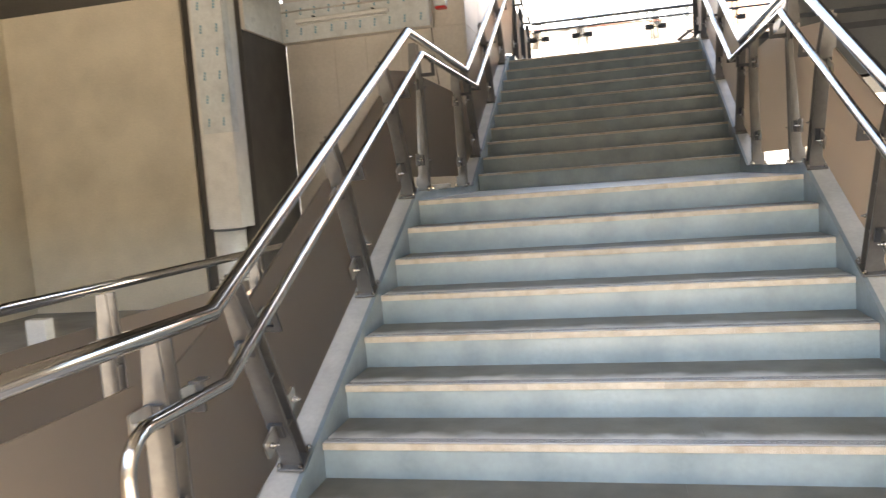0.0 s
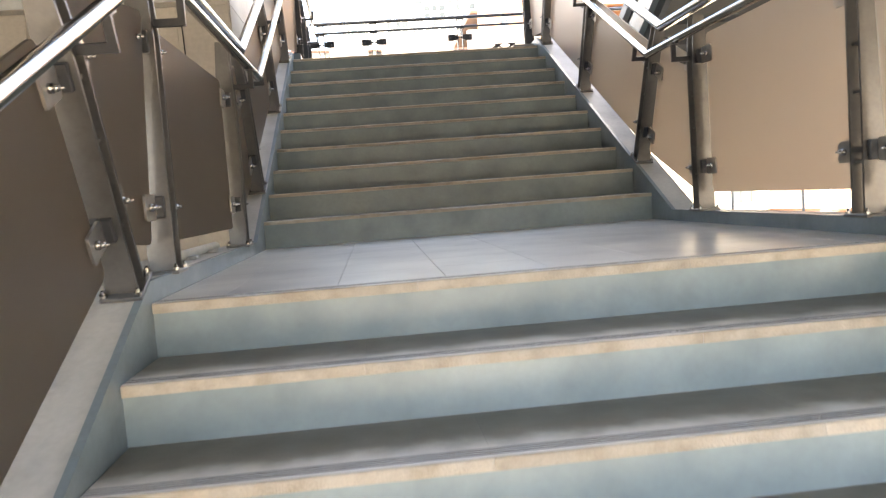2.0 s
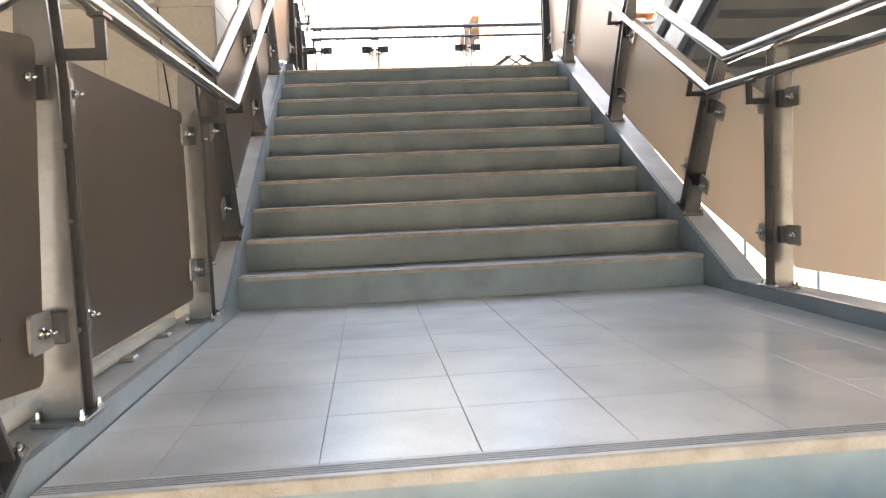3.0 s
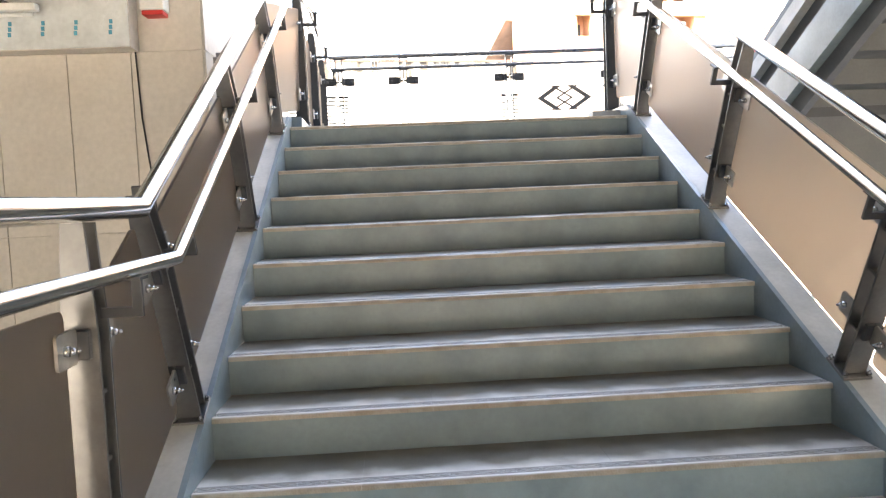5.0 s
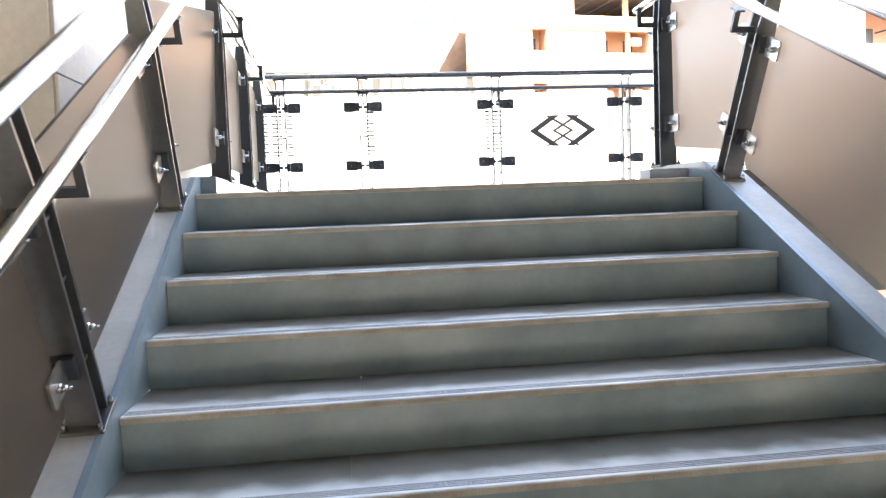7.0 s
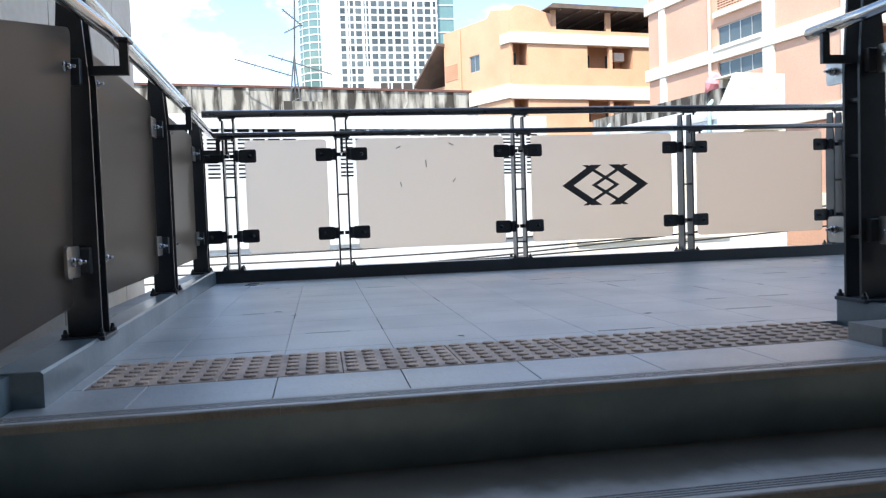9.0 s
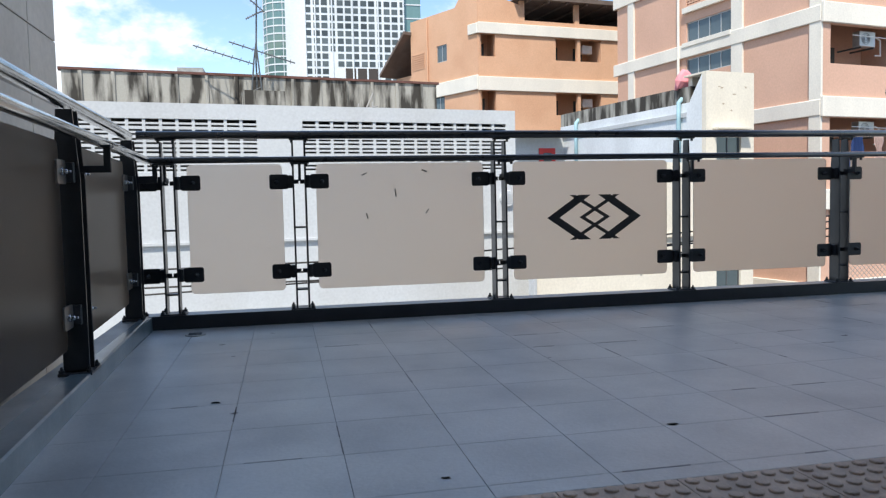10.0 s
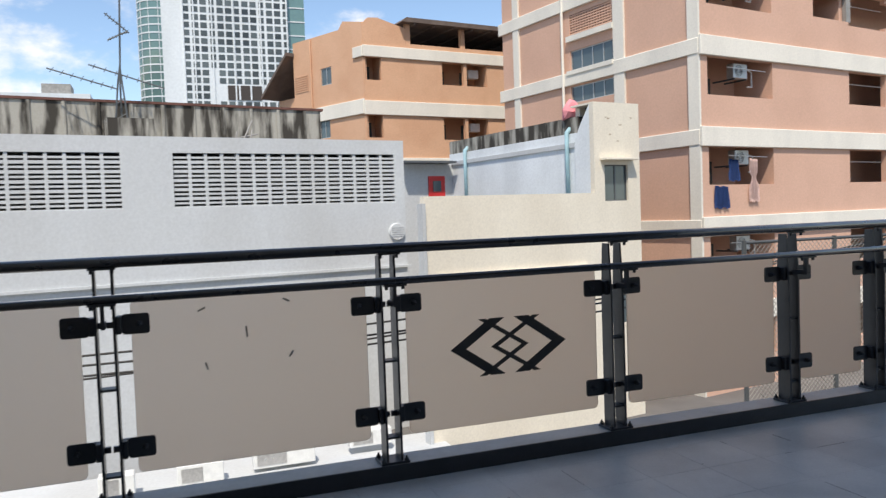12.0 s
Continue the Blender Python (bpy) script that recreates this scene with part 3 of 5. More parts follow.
for c, x, r in ((0.945, 2.185, 0.029), (0.795, 2.267, 0.021)):
    pts = [m @ Vector((0, x - 2.125, c)) for m in r3]
    part("top_rail" if r > 0.025 else "handrail", tube(bmesh.new(), [pts[0], pts[-1]], r, 14), STEEL, rail3, "", True)

slab_box("platform_fascia", (HALF + 0.17, 5.32, TOP - 0.62), (5.95, 5.715, TOP - 0.06), DARKSTEEL, "grey painted fascia under the platform edge", "beam")
# near-black strip in place of the shadow gap at the floor edge
slab_box("platform_shadow_gap", (HALF + 0.17, 5.36, TOP - 0.059), (5.95, 5.715, TOP + 0.03), POSTD, "dark strip painted as the shadow gap along the platform edge", "trim")

tiled("floor_landing", "grey square floor tiles on the stair landing", -HALF + 0.003, HALF - 0.003, 0.058, Y2 + 0.008, -0.0, 0.335, TILEL, (0.002, 0.73))
tiled("floor_platform", "blue-grey square floor tiles on the platform", -HALF + 0.003, 5.95, 5.862, 8.732, TOP, 0.3292, TILE, (-0.301, 5.944))

# nosing strip and raised guide tiles on the platform
slab_box("platform_edge", (-HALF + 0.003, YTOP + 0.057, TOP - 0.2), (HALF - 0.003, 5.862, TOP - 0.0125), CONCRETE, "concrete edge of the platform", "floor")
edge = thing("floor_edge_tiles", "blue-grey floor tiles along the platform edge", "floor", kind="structure")
front_x = [-HALF + 0.003, -0.95, -0.632, -0.314, 0.004, 0.322, 0.64, 0.958, HALF - 0.003]
for a, b in zip(front_x, front_x[1:]):
    part("tile", box(bmesh.new(), (a + 0.001, YTOP + 0.058, TOP - 0.012), (b - 0.001, 5.537, TOP), bevel=0.0015), TILE, edge)
part("tile", box(bmesh.new(), (-HALF + 0.003, 5.540, TOP - 0.012), (-1.107, 5.859, TOP), bevel=0.0015), TILE, edge)
part("tile", box(bmesh.new(), (HALF + 0.16, 5.72, TOP - 0.2), (2.09, 5.859, TOP), bevel=0.0015), TILE, edge)


def tactile_mesh():
    bm = box(bmesh.new(), (-0.159, -0.159, -0.012), (0.159, 0.159, 0.001), bevel=0.0015)
    for i in range(6):
        for j in range(6):
            x, y = -0.1325 + 0.053 * i, -0.1325 + 0.053 * j
            rows = []
            for r, z in ((0.0185, 0.001), (0.0168, 0.0058), (0.0120, 0.0072)):
                rows.append([bm.verts.new((x + r * math.cos(k * math.pi / 5), y + r * math.sin(k * math.pi / 5), z)) for k in range(10)])
            for a, b in zip(rows, rows[1:]):
                for k in range(10):
                    bm.faces.new((a[k], a[(k + 1) % 10], b[(k + 1) % 10], b[k]))
            bm.faces.new(rows[-1])
    return bm


strip = thing("tactile_strip", "brown-grey tactile paving tiles with raised domes", "tactile paving", kind="structure")
TACT = banked("tactile_tile", tactile_mesh(), TACTILE)
for k in range(7):
    put_mesh("tactile_tile", TACT, strip, Matrix.Translation((-0.944 + 0.32 * k, 5.70, TOP)))

rnd = random.Random(21)
SCAR = material("floor_scar", (0.24, 0.24, 0.235), 0.8, bump=0.1)
scars = thing("floor_scars", "thin dark scars and chips along the tile joints", "floor marks", kind="structure")
for k in range(46):
    x, y = -0.301 + 0.3292 * rnd.randint(-2, 12), 5.944 + 0.3292 * rnd.randint(0, 7)
    ln, w, across = rnd.uniform(0.04, 0.22), rnd.uniform(0.003, 0.006), rnd.random() < 0.6
    a = rnd.uniform(0.0, 0.3292 - ln)
    lo = (x + a, y - w / 2) if across else (x - w / 2, y + a)
    hi = (x + a + ln, y + w / 2) if across else (x + w / 2, y + a + ln)
    part("scar", box(bmesh.new(), (lo[0], lo[1], TOP - 0.002), (hi[0], hi[1], TOP + 0.0008)), SCAR, scars)
for k in range(14):
    x, y, r = rnd.uniform(-0.9, 2.6), rnd.uniform(6.0, 8.6), rnd.uniform(0.006, 0.018)
    bm = bmesh.new()
    ring = [bm.verts.new((x + r * rnd.uniform(0.6, 1.5) * math.cos(i * math.pi / 4), y + r * rnd.uniform(0.4, 1.0) * math.sin(i * math.pi / 4), TOP + 0.0012)) for i in range(8)]
    bm.faces.new(ring)
    bmesh.ops.solidify(bm, geom=bm.faces, thickness=0.0008)
    part("stain", bm, SCAR, scars)

drain = thing("floor_drain", "round dark metal floor drain in the tiles", "drain", at=(-0.945, 8.497, TOP))
bm = bmesh.new()
bmesh.ops.create_cone(bm, cap_ends=True, segments=24, radius1=0.055, radius2=0.055, depth=0.006, matrix=Matrix.Translation((0, 0, 0.003)))
part("rim", bm, CLAMP, drain)
for k in range(5):
    part("bar", box(bmesh.new(), (-0.035, -0.032 + 0.014 * k, 0.0061), (0.035, -0.026 + 0.014 * k, 0.009)), DARKSTEEL, drain)

# kerbs round the platform
kb = prism(bmesh.new(), [(-HALF - 0.022, TOP - 0.02), (-1.136, TOP - 0.02), (-1.136, TOP + 0.077), (-1.142, TOP + 0.083), (-HALF - 0.05, TOP + 0.083)], 3.362, pose(0, 5.37, 0))
for v in kb.verts:
    if v.co.x > -1.2:
        v.co.x -= 0.0255 * (v.co.y - 5.37)
tagged(put("kerb_left", kb, STRINGER), "blue-grey painted kerb beside the platform", "kerb", "", "structure")
slab_box("kerb_right", (1.0, 5.40, TOP - 0.02), (HALF - 0.001, 5.535, TOP + 0.052), CAP, "pale grey kerb block at the end of the railing", "kerb")
slab_box("kerb_far", (-HALF - 0.15, 8.734, TOP - 0.3), (5.95, 8.744, TOP + 0.080), POSTD, "dark painted kerb plate along the platform", "kerb")
slab_box("kerb_far_cap", (-HALF - 0.15, 8.745, TOP - 0.3), (5.95, 8.92, TOP + 0.074), CAP, "grey painted kerb cap under the railing", "kerb")
slab_box("platform_soffit", (-HALF - 0.15, YTOP + 0.08, TOP - 0.62), (5.95, 8.92, TOP - 0.305), DARKSTEEL, "dark steel underside of the platform", "floor")
slab_box("landing_soffit", (-HALF - 0.15, 0.05, -0.5), (HALF + 0.15, Y2 + 0.05, -0.255), DARKSTEEL, "dark steel underside of the landing", "floor")

# sign on the third panel and scuffs on the second
def stroke(bm, a, b, w, y):
    a, b = Vector((a[0], 0, a[1])), Vector((b[0], 0, b[1]))
    d = (b - a).normalized()
    n = Vector((-d.z, 0, d.x)) * w / 2
    vs = [bm.verts.new(v + Vector((0, y, 0))) for v in (a + n, b + n, b - n, a - n)]
    ws = [bm.verts.new(v.co + Vector((0, 0.0015, 0))) for v in vs]
    bm.faces.new(vs), bm.faces.new(list(reversed(ws)))
    for i in range(4):
        bm.faces.new((vs[i], ws[i], ws[(i + 1) % 4], vs[(i + 1) % 4]))


CX, CZ, YF = 1.564, TOP + 0.586, YR + 0.0101


def sign_stroke(outline, y):
    """One flat-ended stroke of the sign, cut from dark film."""
    bm = bmesh.new()
    prism(bm, [(CX + x, CZ + z) for x, z in outline], 0.0012, pose(0, y, 0))
    part("sign_stroke", bm, LOGO, panels[2], "dark stroke of an interlocked diamond sign")


# broad outer arms run from the side points to the flat ends; narrow inner ones cross in the middle
for s in (-1, 1):
    for v in (-1, 1):
        sign_stroke([(s * 0.330, 0), (s * 0.112, v * 0.147), (s * 0.026, v * 0.147), (s * 0.244, 0)], YF - 0.0002 * (s + 1) - 0.0004 * (v + 1))
        sign_stroke([(-s * 0.066, 0), (s * 0.176, v * 0.1469), (s * 0.134, v * 0.1469), (-s * 0.108, 0)], YF - 0.002 - 0.0003 * (s + 1) - 0.0007 * (v + 1))
for x, z, a, ln in ((0.023, 2.488, 25, 0.035), (0.379, 2.504, -25, 0.035), (0.205, 2.378, 95, 0.05), (0.034, 2.246, 105, 0.035), (0.392, 2.265, 55, 0.035)):
    x, z = 1.06 * x + 0.025, 1.06 * z - 0.09
    c, s = math.cos(radians(a)) * ln / 2, math.sin(radians(a)) * ln / 2
    bm = bmesh.new()
    stroke(bm, (x - c, z - s), (x + c, z + s), 0.008, YF)
    part("scuff", bm, CLAMP, panels[1], "dark scuff mark")

# ---- beside the lower flight ----
side_rail = thing("railing_passage", "steel guard railing with brown panels across the passage", "railing")
sm = [mirror_basis(Vector((-2.42, y, GROUND)), Vector((0, 1, 0)), Vector((0, 0, 1)), Vector((1, 0, 0))) for y in (-4.87, -3.28, -1.69, -0.08)]
for m in sm:
    add_post(side_rail, m, 1.02)
for a, b in zip(sm, sm[1:]):
    panel_between(side_rail, a, b, mat=PANELS)
part("top_rail", tube(bmesh.new(), [(-2.36, -4.9, -0.27), (-2.42, 0.39, -0.28)], 0.027, 16), STEEL, side_rail, "polished round steel top rail", True)

tray = thing("landing_conduit", "white conduit clipped along the outside of the landing", "conduit")
part("tube", tube(bmesh.new(), [(-1.343, 0.12, 0.082), (-1.343, 1.60, 0.082)], 0.020, 12), material("conduit_white", (0.72, 0.71, 0.66), 0.4, dirt=0.3, scale=6, bump=0.03), tray, "white plastic tube", True)
for y in (0.55, 0.95, 1.35):
    part("clip", box(bmesh.new(), (-1.363, y - 0.025, 0.0605), (-1.285, y + 0.025, 0.075), bevel=0.003), CLAMP, tray)

FILM = material("protective_film", (0.66, 0.70, 0.70), 0.3, dirt=0.35, scale=5, grain=30, bump=0.1)
INK = material("film_print", (0.05, 0.30, 0.42), 0.5, bump=0.0)
WHITEP = material("white_plastic", (0.75, 0.75, 0.72), 0.35, dirt=0.2, scale=6, bump=0.03)
REDP = material("red_plastic", (0.6, 0.03, 0.03), 0.4, bump=0.0)
BLACK = material("black_rubber", (0.02, 0.02, 0.02), 0.6, bump=0.0)


def film_sheet(name, parent, lo, hi, axis, rows, cols, seed):
    """A sheet of protective film with rows of printed bars in place of lettering."""
    o = part(name, box(bmesh.new(), lo, hi, bevel=0.002), FILM, parent, "white protective film with blue print")
    rnd = random.Random(seed)
    for i in range(cols):
        for j in range(rows):
            bm = bmesh.new()
            u = lo[0] + (hi[0] - lo[0]) * (i + 0.35 + 0.12 * rnd.random()) / cols
            z = lo[2] + (hi[2] - lo[2]) * (j + 0.3) / rows
            for k in range(3):
                box(bm, (u + 0.004 * k, lo[1] - 0.0015, z + 0.035 * k), (u + 0.022 + 0.004 * k, lo[1] - 0.0002, z + 0.028 + 0.035 * k))
            part("print", bm, INK, o)
    return o


column = thing("clad_column", "white clad column half wrapped in printed protective film", "column", kind="structure")
prof = [(-4.41, 3.86), (-4.41, 3.52)] + [(-4.79 - 0.10 * math.sin(radians(15 * k)), 3.62 - 0.10 * math.cos(radians(15 * k))) for k in range(7)] + [(-4.89, 3.86)]
UPRIGHT = Matrix(((1, 0, 0, 0), (0, 0, 1, 0), (0, 1, 0, 0), (0, 0, 0, 1)))
part("shaft", prism(bmesh.new(), prof, 3.02, Matrix.Translation((0, 0, -0.25)) @ UPRIGHT), WHITEP, column)
film_sheet("film", column, (-4.80, 3.510, 0.92), (-4.395, 3.519, 2.60), "x", 6, 2, 3)
part("film", box(bmesh.new(), (-4.409, 3.51, 0.92), (-4.396, 3.66, 2.60), bevel=0.002), FILM, column, "white protective film folded round the edge")
pipe = tagged(put("round_column", tube(bmesh.new(), [(-4.69, 3.72, GROUND), (-4.69, 3.72, -0.251)], 0.195, 24), WHITEP, None, smooth=True), "white painted round column below the cladding", "column")
for z in (-0.29, -0.62, -0.90):
    part("ring", tube(bmesh.new(), [(-4.69, 3.72, z), (-4.69, 3.72, z + (0.03 if z > -0.3 else 0.008))], 0.203, 24), DARKSTEEL, pipe, "thin dark steel ring", True)

# joints and film on the panelled block
block = thing("cladding", "grey-beige metal cladding sheets with thin dark joints", "cladding", kind="structure")
for a, b in ((-4.34, -3.62), (-3.62, -3.16), (-3.16, -2.68), (-2.68, -2.25), (-2.25, -1.762)):
    for c, d in ((GROUND, -0.15), (-0.15, 0.97), (0.97, 2.2), (2.2, 3.3), (3.3, 5.58)):
        part("cladding_sheet", box(bmesh.new(), (a + 0.003, 5.186, c + 0.003), (b - 0.003, 5.198, d - 0.003), bevel=0.002), GREYWALL, block)
for c, d in ((-1.0, 0.6), (0.6, 2.2), (2.2, 3.37), (3.37, 4.6), (4.6, 6.0), (6.0, 7.5), (7.5, 9.0)):
    for a, b in ((5.19, 6.3), (6.3, 7.45), (7.45, 8.62), (8.62, 9.12)):
        part("cladding_sheet", box(bmesh.new(), (-1.758, a + 0.004, c + 0.004), (-1.746, b - 0.004, d - 0.004), bevel=0.002), GREYWALL, block)
edge_beam = thing("wrapped_side_beam", "beam along a dark wall wrapped in printed film", "beam", kind="structure")
part("beam", box(bmesh.new(), (-4.344, 3.87, 2.2), (-4.30, 5.0, 2.779)), GREYWALL, edge_beam)
part("film", box(bmesh.new(), (-4.299, 3.88, 2.202), (-4.293, 4.995, 2.77), bevel=0.001), FILM, edge_beam)
band = thing("wrapped_beam", "beam wrapped in white film with blue print", "beam", kind="structure")
part("beam", box(bmesh.new(), (-4.34, 5.02, 2.2), (-2.19, 5.185, 2.75)), GREYWALL, band)
film_sheet("film", band, (-4.33, 5.008, 2.205), (-2.195, 5.019, 2.74), "x", 2, 10, 8)

lamp = thing("tube_light", "unlit white fluorescent batten under the wrapped beam", "lamp", at=(0, 0, 0))
part("batten", box(bmesh.new(), (-4.05, 4.86, 2.42), (-2.72, 4.93, 2.47), bevel=0.006), WHITEP, lamp)
part("tube", tube(bmesh.new(), [(-4.02, 4.895, 2.40), (-2.75, 4.895, 2.40)], 0.014, 10), WHITEP, lamp, "white glass tube", True)
for x in (-3.8, -2.95):
    part("hanger", box(bmesh.new(), (x, 4.88, 2.471), (x + 0.02, 5.007, 2.50)), DARKSTEEL, lamp)
box_light = thing("emergency_light", "small white box with red base on the wall", "emergency light")
part("case", box(bmesh.new(), (-2.13, 5.05, 2.45), (-1.97, 5.183, 2.56), bevel=0.006), WHITEP, box_light)
part("base", box(bmesh.new(), (-2.12, 5.06, 2.42), (-1.98, 5.183, 2.449), bevel=0.004), REDP, box_light, "red plastic base")
tagged(put("wall_cable", tube(bmesh.new(), [(-2.21, 5.17, 2.75), (-2.215, 5.175, 2.2), (-2.20, 5.178, 1.75), (-2.15, 5.178, 1.25), (-2.13, 5.178, 0.6)], 0.006, 8), BLACK, None, smooth=True),
               "thin dark cable hanging down the cladding", "cable")
tagged(put("conduit", tube(bmesh.new(), [(-5.2, 5.0, 2.62), (-2.3, 5.0, 2.60)], 0.012, 8), CLAMP, None, smooth=True), "thin grey conduit along the wrapped beam", "conduit")
switch = thing("wall_box", "small white electrical box standing on the floor", "electrical box")
part("case", box(bmesh.new(), (-6.14, 1.78, GROUND), (-5.89, 1.92, -1.02), bevel=0.01), WHITEP, switch)


# ---- the street beyond ----
# the street and its buildings lie turned a little against the stairs
OUT = Matrix.Translation((0.057, -0.111, -0.090)) @ Matrix.Rotation(radians(0.2), 4, 'Z') @ Matrix.Scale(1.0602, 4)
NEAR = set(bpy.data.objects)
PEACH = material("peach_render", (0.66, 0.41, 0.30), 0.8, dirt=0.35, scale=0.5, grain=14, bump=0.1, dark=(0.52, 0.31, 0.22))
PEACHB = material("orange_render", (0.67, 0.40, 0.25), 0.8, dirt=0.35, scale=0.5, grain=14, bump=0.1, dark=(0.50, 0.25, 0.14))
WHITE = material("white_render", (0.80, 0.755, 0.66), 0.8, dirt=0.3, scale=0.7, grain=16, bump=0.1, streak=4, dark=(0.48, 0.46, 0.42))
WHITEWALL = material("white_limewash", (0.55, 0.57, 0.58), 0.8, dirt=0.45, scale=0.5, grain=12, bump=0.1, streak=5, dark=(0.44, 0.44, 0.43))
TOWERW = material("tower_render", (0.66, 0.70, 0.72), 0.7, dirt=0.3, scale=0.08, grain=1, bump=0.0, streak=4)
PALEBLUE = material("pale_blue_render", (0.80, 0.84, 0.86), 0.8, dirt=0.3, scale=0.6, grain=12, bump=0.08, streak=3)
CREAMB = material("cream_render", (0.78, 0.72, 0.60), 0.8, dirt=0.3, scale=0.6, grain=14, bump=0.1, streak=3, dark=(0.55, 0.48, 0.38))
STAINED = material("stained_concrete", (0.38, 0.365, 0.32), 0.9, dirt=1.0, scale=2.7, grain=20, bump=0.25, streak=6, dark=(0.045, 0.04, 0.033), span=(0.40, 0.56))
COPING = material("rusty_coping", (0.15, 0.065, 0.05), 0.8, dirt=0.6, scale=2, bump=0.2)
# near-black sheets behind openings carry the shade of rooms in their colour
SHADE = material("painted_room_shade", (0.06, 0.05, 0.045), 0.9, bump=0.0)
GLASS = material("window_glass", (0.09, 0.12, 0.13), 0.08, dirt=0.3, scale=1, bump=0.0, spec=0.8)
TOWERGLASS = material("tower_glass", (0.12, 0.21, 0.20), 0.12, dirt=0.3, scale=0.05, grain=1, bump=0.0, vary=0.25, spec=0.8)
WINDARK = material("tower_window", (0.085, 0.10, 0.10), 0.2, dirt=0.5, scale=0.1, grain=1, bump=0.0, vary=0.5)
ALU = material("window_frame", (0.55, 0.56, 0.56), 0.4, metal=0.6, bump=0.0)
FLAKE = material("bare_render", (0.50, 0.41, 0.30), 0.9, bump=0.2)
BLUEP = material("blue_pipe", (0.36, 0.56, 0.62), 0.5, bump=0.02)
ROOF = material("roof_sheet", (0.16, 0.12, 0.10), 0.8, dirt=0.5, scale=1.5, bump=0.2)
CLOTHB = material("blue_cloth", (0.03, 0.07, 0.22), 0.9, grain=50, bump=0.3)
CLOTHP = material("pink_cloth", (0.75, 0.55, 0.50), 0.9, dirt=0.3, grain=30, bump=0.3)
PINK = material("pink_sheet", (0.80, 0.30, 0.33), 0.7, bump=0.1)


def holed(bm, x0, x1, z0, z1, y0, y1, holes):
    """A wall in the xz plane, y0 to y1 thick, with square openings left through it."""
    gx = sorted({x0, x1, *[v for h in holes for v in h[:2] if x0 < v < x1]})
    gz = sorted({z0, z1, *[v for h in holes for v in h[2:] if z0 < v < z1]})
    nx, nz = len(gx) - 1, len(gz) - 1

    def solid(i, k):
        if not (0 <= i < nx and 0 <= k < nz):
            return False
        mx, mz = (gx[i] + gx[i + 1]) / 2, (gz[k] + gz[k + 1]) / 2
        return not any(h[0] < mx < h[1] and h[2] < mz < h[3] for h in holes)

    known = {}

    def at(i, k, y):
        if (i, k, y) not in known:
            known[i, k, y] = bm.verts.new((gx[i], y, gz[k]))
        return known[i, k, y]

    for i in range(nx):
        for k in range(nz):
            if not solid(i, k):
                continue
            bm.faces.new((at(i, k, y0), at(i + 1, k, y0), at(i + 1, k + 1, y0), at(i, k + 1, y0)))
            bm.faces.new((at(i, k, y1), at(i, k + 1, y1), at(i + 1, k + 1, y1), at(i + 1, k, y1)))
            for di, dk, p, q in ((-1, 0, (i, k), (i, k + 1)), (1, 0, (i + 1, k + 1), (i + 1, k)), (0, -1, (i + 1, k), (i, k)), (0, 1, (i, k + 1), (i + 1, k + 1))):
                if not solid(i + di, k + dk):
                    bm.faces.new((at(*p, y0), at(*q, y0), at(*q, y1), at(*p, y1)))
    return bm


def window_unit(parent, x0, x1, z0, z1, y, panes, name="window", mat=None):
    """A sliding window set in an opening: frame and panes."""
    w = part(name, holed(bmesh.new(), x0, x1, z0, z1, y, y + 0.06,
                         [(x0 + 0.04 + (x1 - x0 - 0.04) * i / panes, x0 + (x1 - x0 - 0.04) * (i + 1) / panes, z0 + 0.04, z1 - 0.04) for i in range(panes)]), mat or ALU, parent)
    for i in range(panes):
        part("pane", box(bmesh.new(), (x0 + 0.042 + (x1 - x0 - 0.04) * i / panes, y + 0.025, z0 + 0.042),
                         (x0 - 0.002 + (x1 - x0 - 0.04) * (i + 1) / panes, y + 0.035, z1 - 0.042)), GLASS, w)
    return w


def turned(name, label, category, x, y, deg):
    e = thing(name, label, category)
    e.matrix_basis = pose(x, y, 0, 0, 0, deg)
    return e


# long white building with pierced block screens
wb = turned("screen_block_building", "long white limewashed building with pierced block screens", "building", -4.0, 27.0, 8)
SCREENS = [(-9.2, -4.0, 3.33, 4.88), (-2.9, 2.95, 3.33, 4.88), (4.32, 11.15, 3.33, 4.88)]
part("wall", holed(bmesh.new(), -12, 11.5, STREET, 5.33, 0, 0.25, SCREENS), WHITEWALL, wb)
part("end_wall", box(bmesh.new(), (11.45, 0.251, STREET), (11.5, 9, 5.2)), WHITEWALL, wb)
part("inner_wall", box(bmesh.new(), (-12, 2.4, STREET), (11.44, 2.6, 5.0)), CONCRETE, wb, "dim room behind the screens")
part("roof", box(bmesh.new(), (-12, 0.251, 5.0), (11.44, 9, 5.15)), CONCRETE, wb)
part("ledge", box(bmesh.new(), (-12, -0.10, 1.22), (11.6, -0.001, 1.30)), WHITEWALL, wb)
for x0, x1, z0, z1 in SCREENS:
    cols = round((x1 - x0) / 0.455)
    for i in range(1, cols):
        x = x0 + (x1 - x0) * i / cols
        part("block_rib", box(bmesh.new(), (x - 0.045, 0.03, z0), (x + 0.045, 0.22, z1)), WHITEWALL, wb)
    for j in range(12):
        z = z0 + (z1 - z0) * j / 12
        t = 0.042 if j % 2 == 0 else 0.028
        part("block_rail", box(bmesh.new(), (x0, 0.035, max(z - t, z0)), (x1, 0.215, z + t)), WHITEWALL, wb)
bm = bmesh.new()
bmesh.ops.create_cone(bm, cap_ends=True, segments=24, radius1=0.29, radius2=0.26, depth=0.10, matrix=Matrix.Translation((11.15, -0.051, 2.38)) @ Matrix.Rotation(radians(90), 4, "X"))
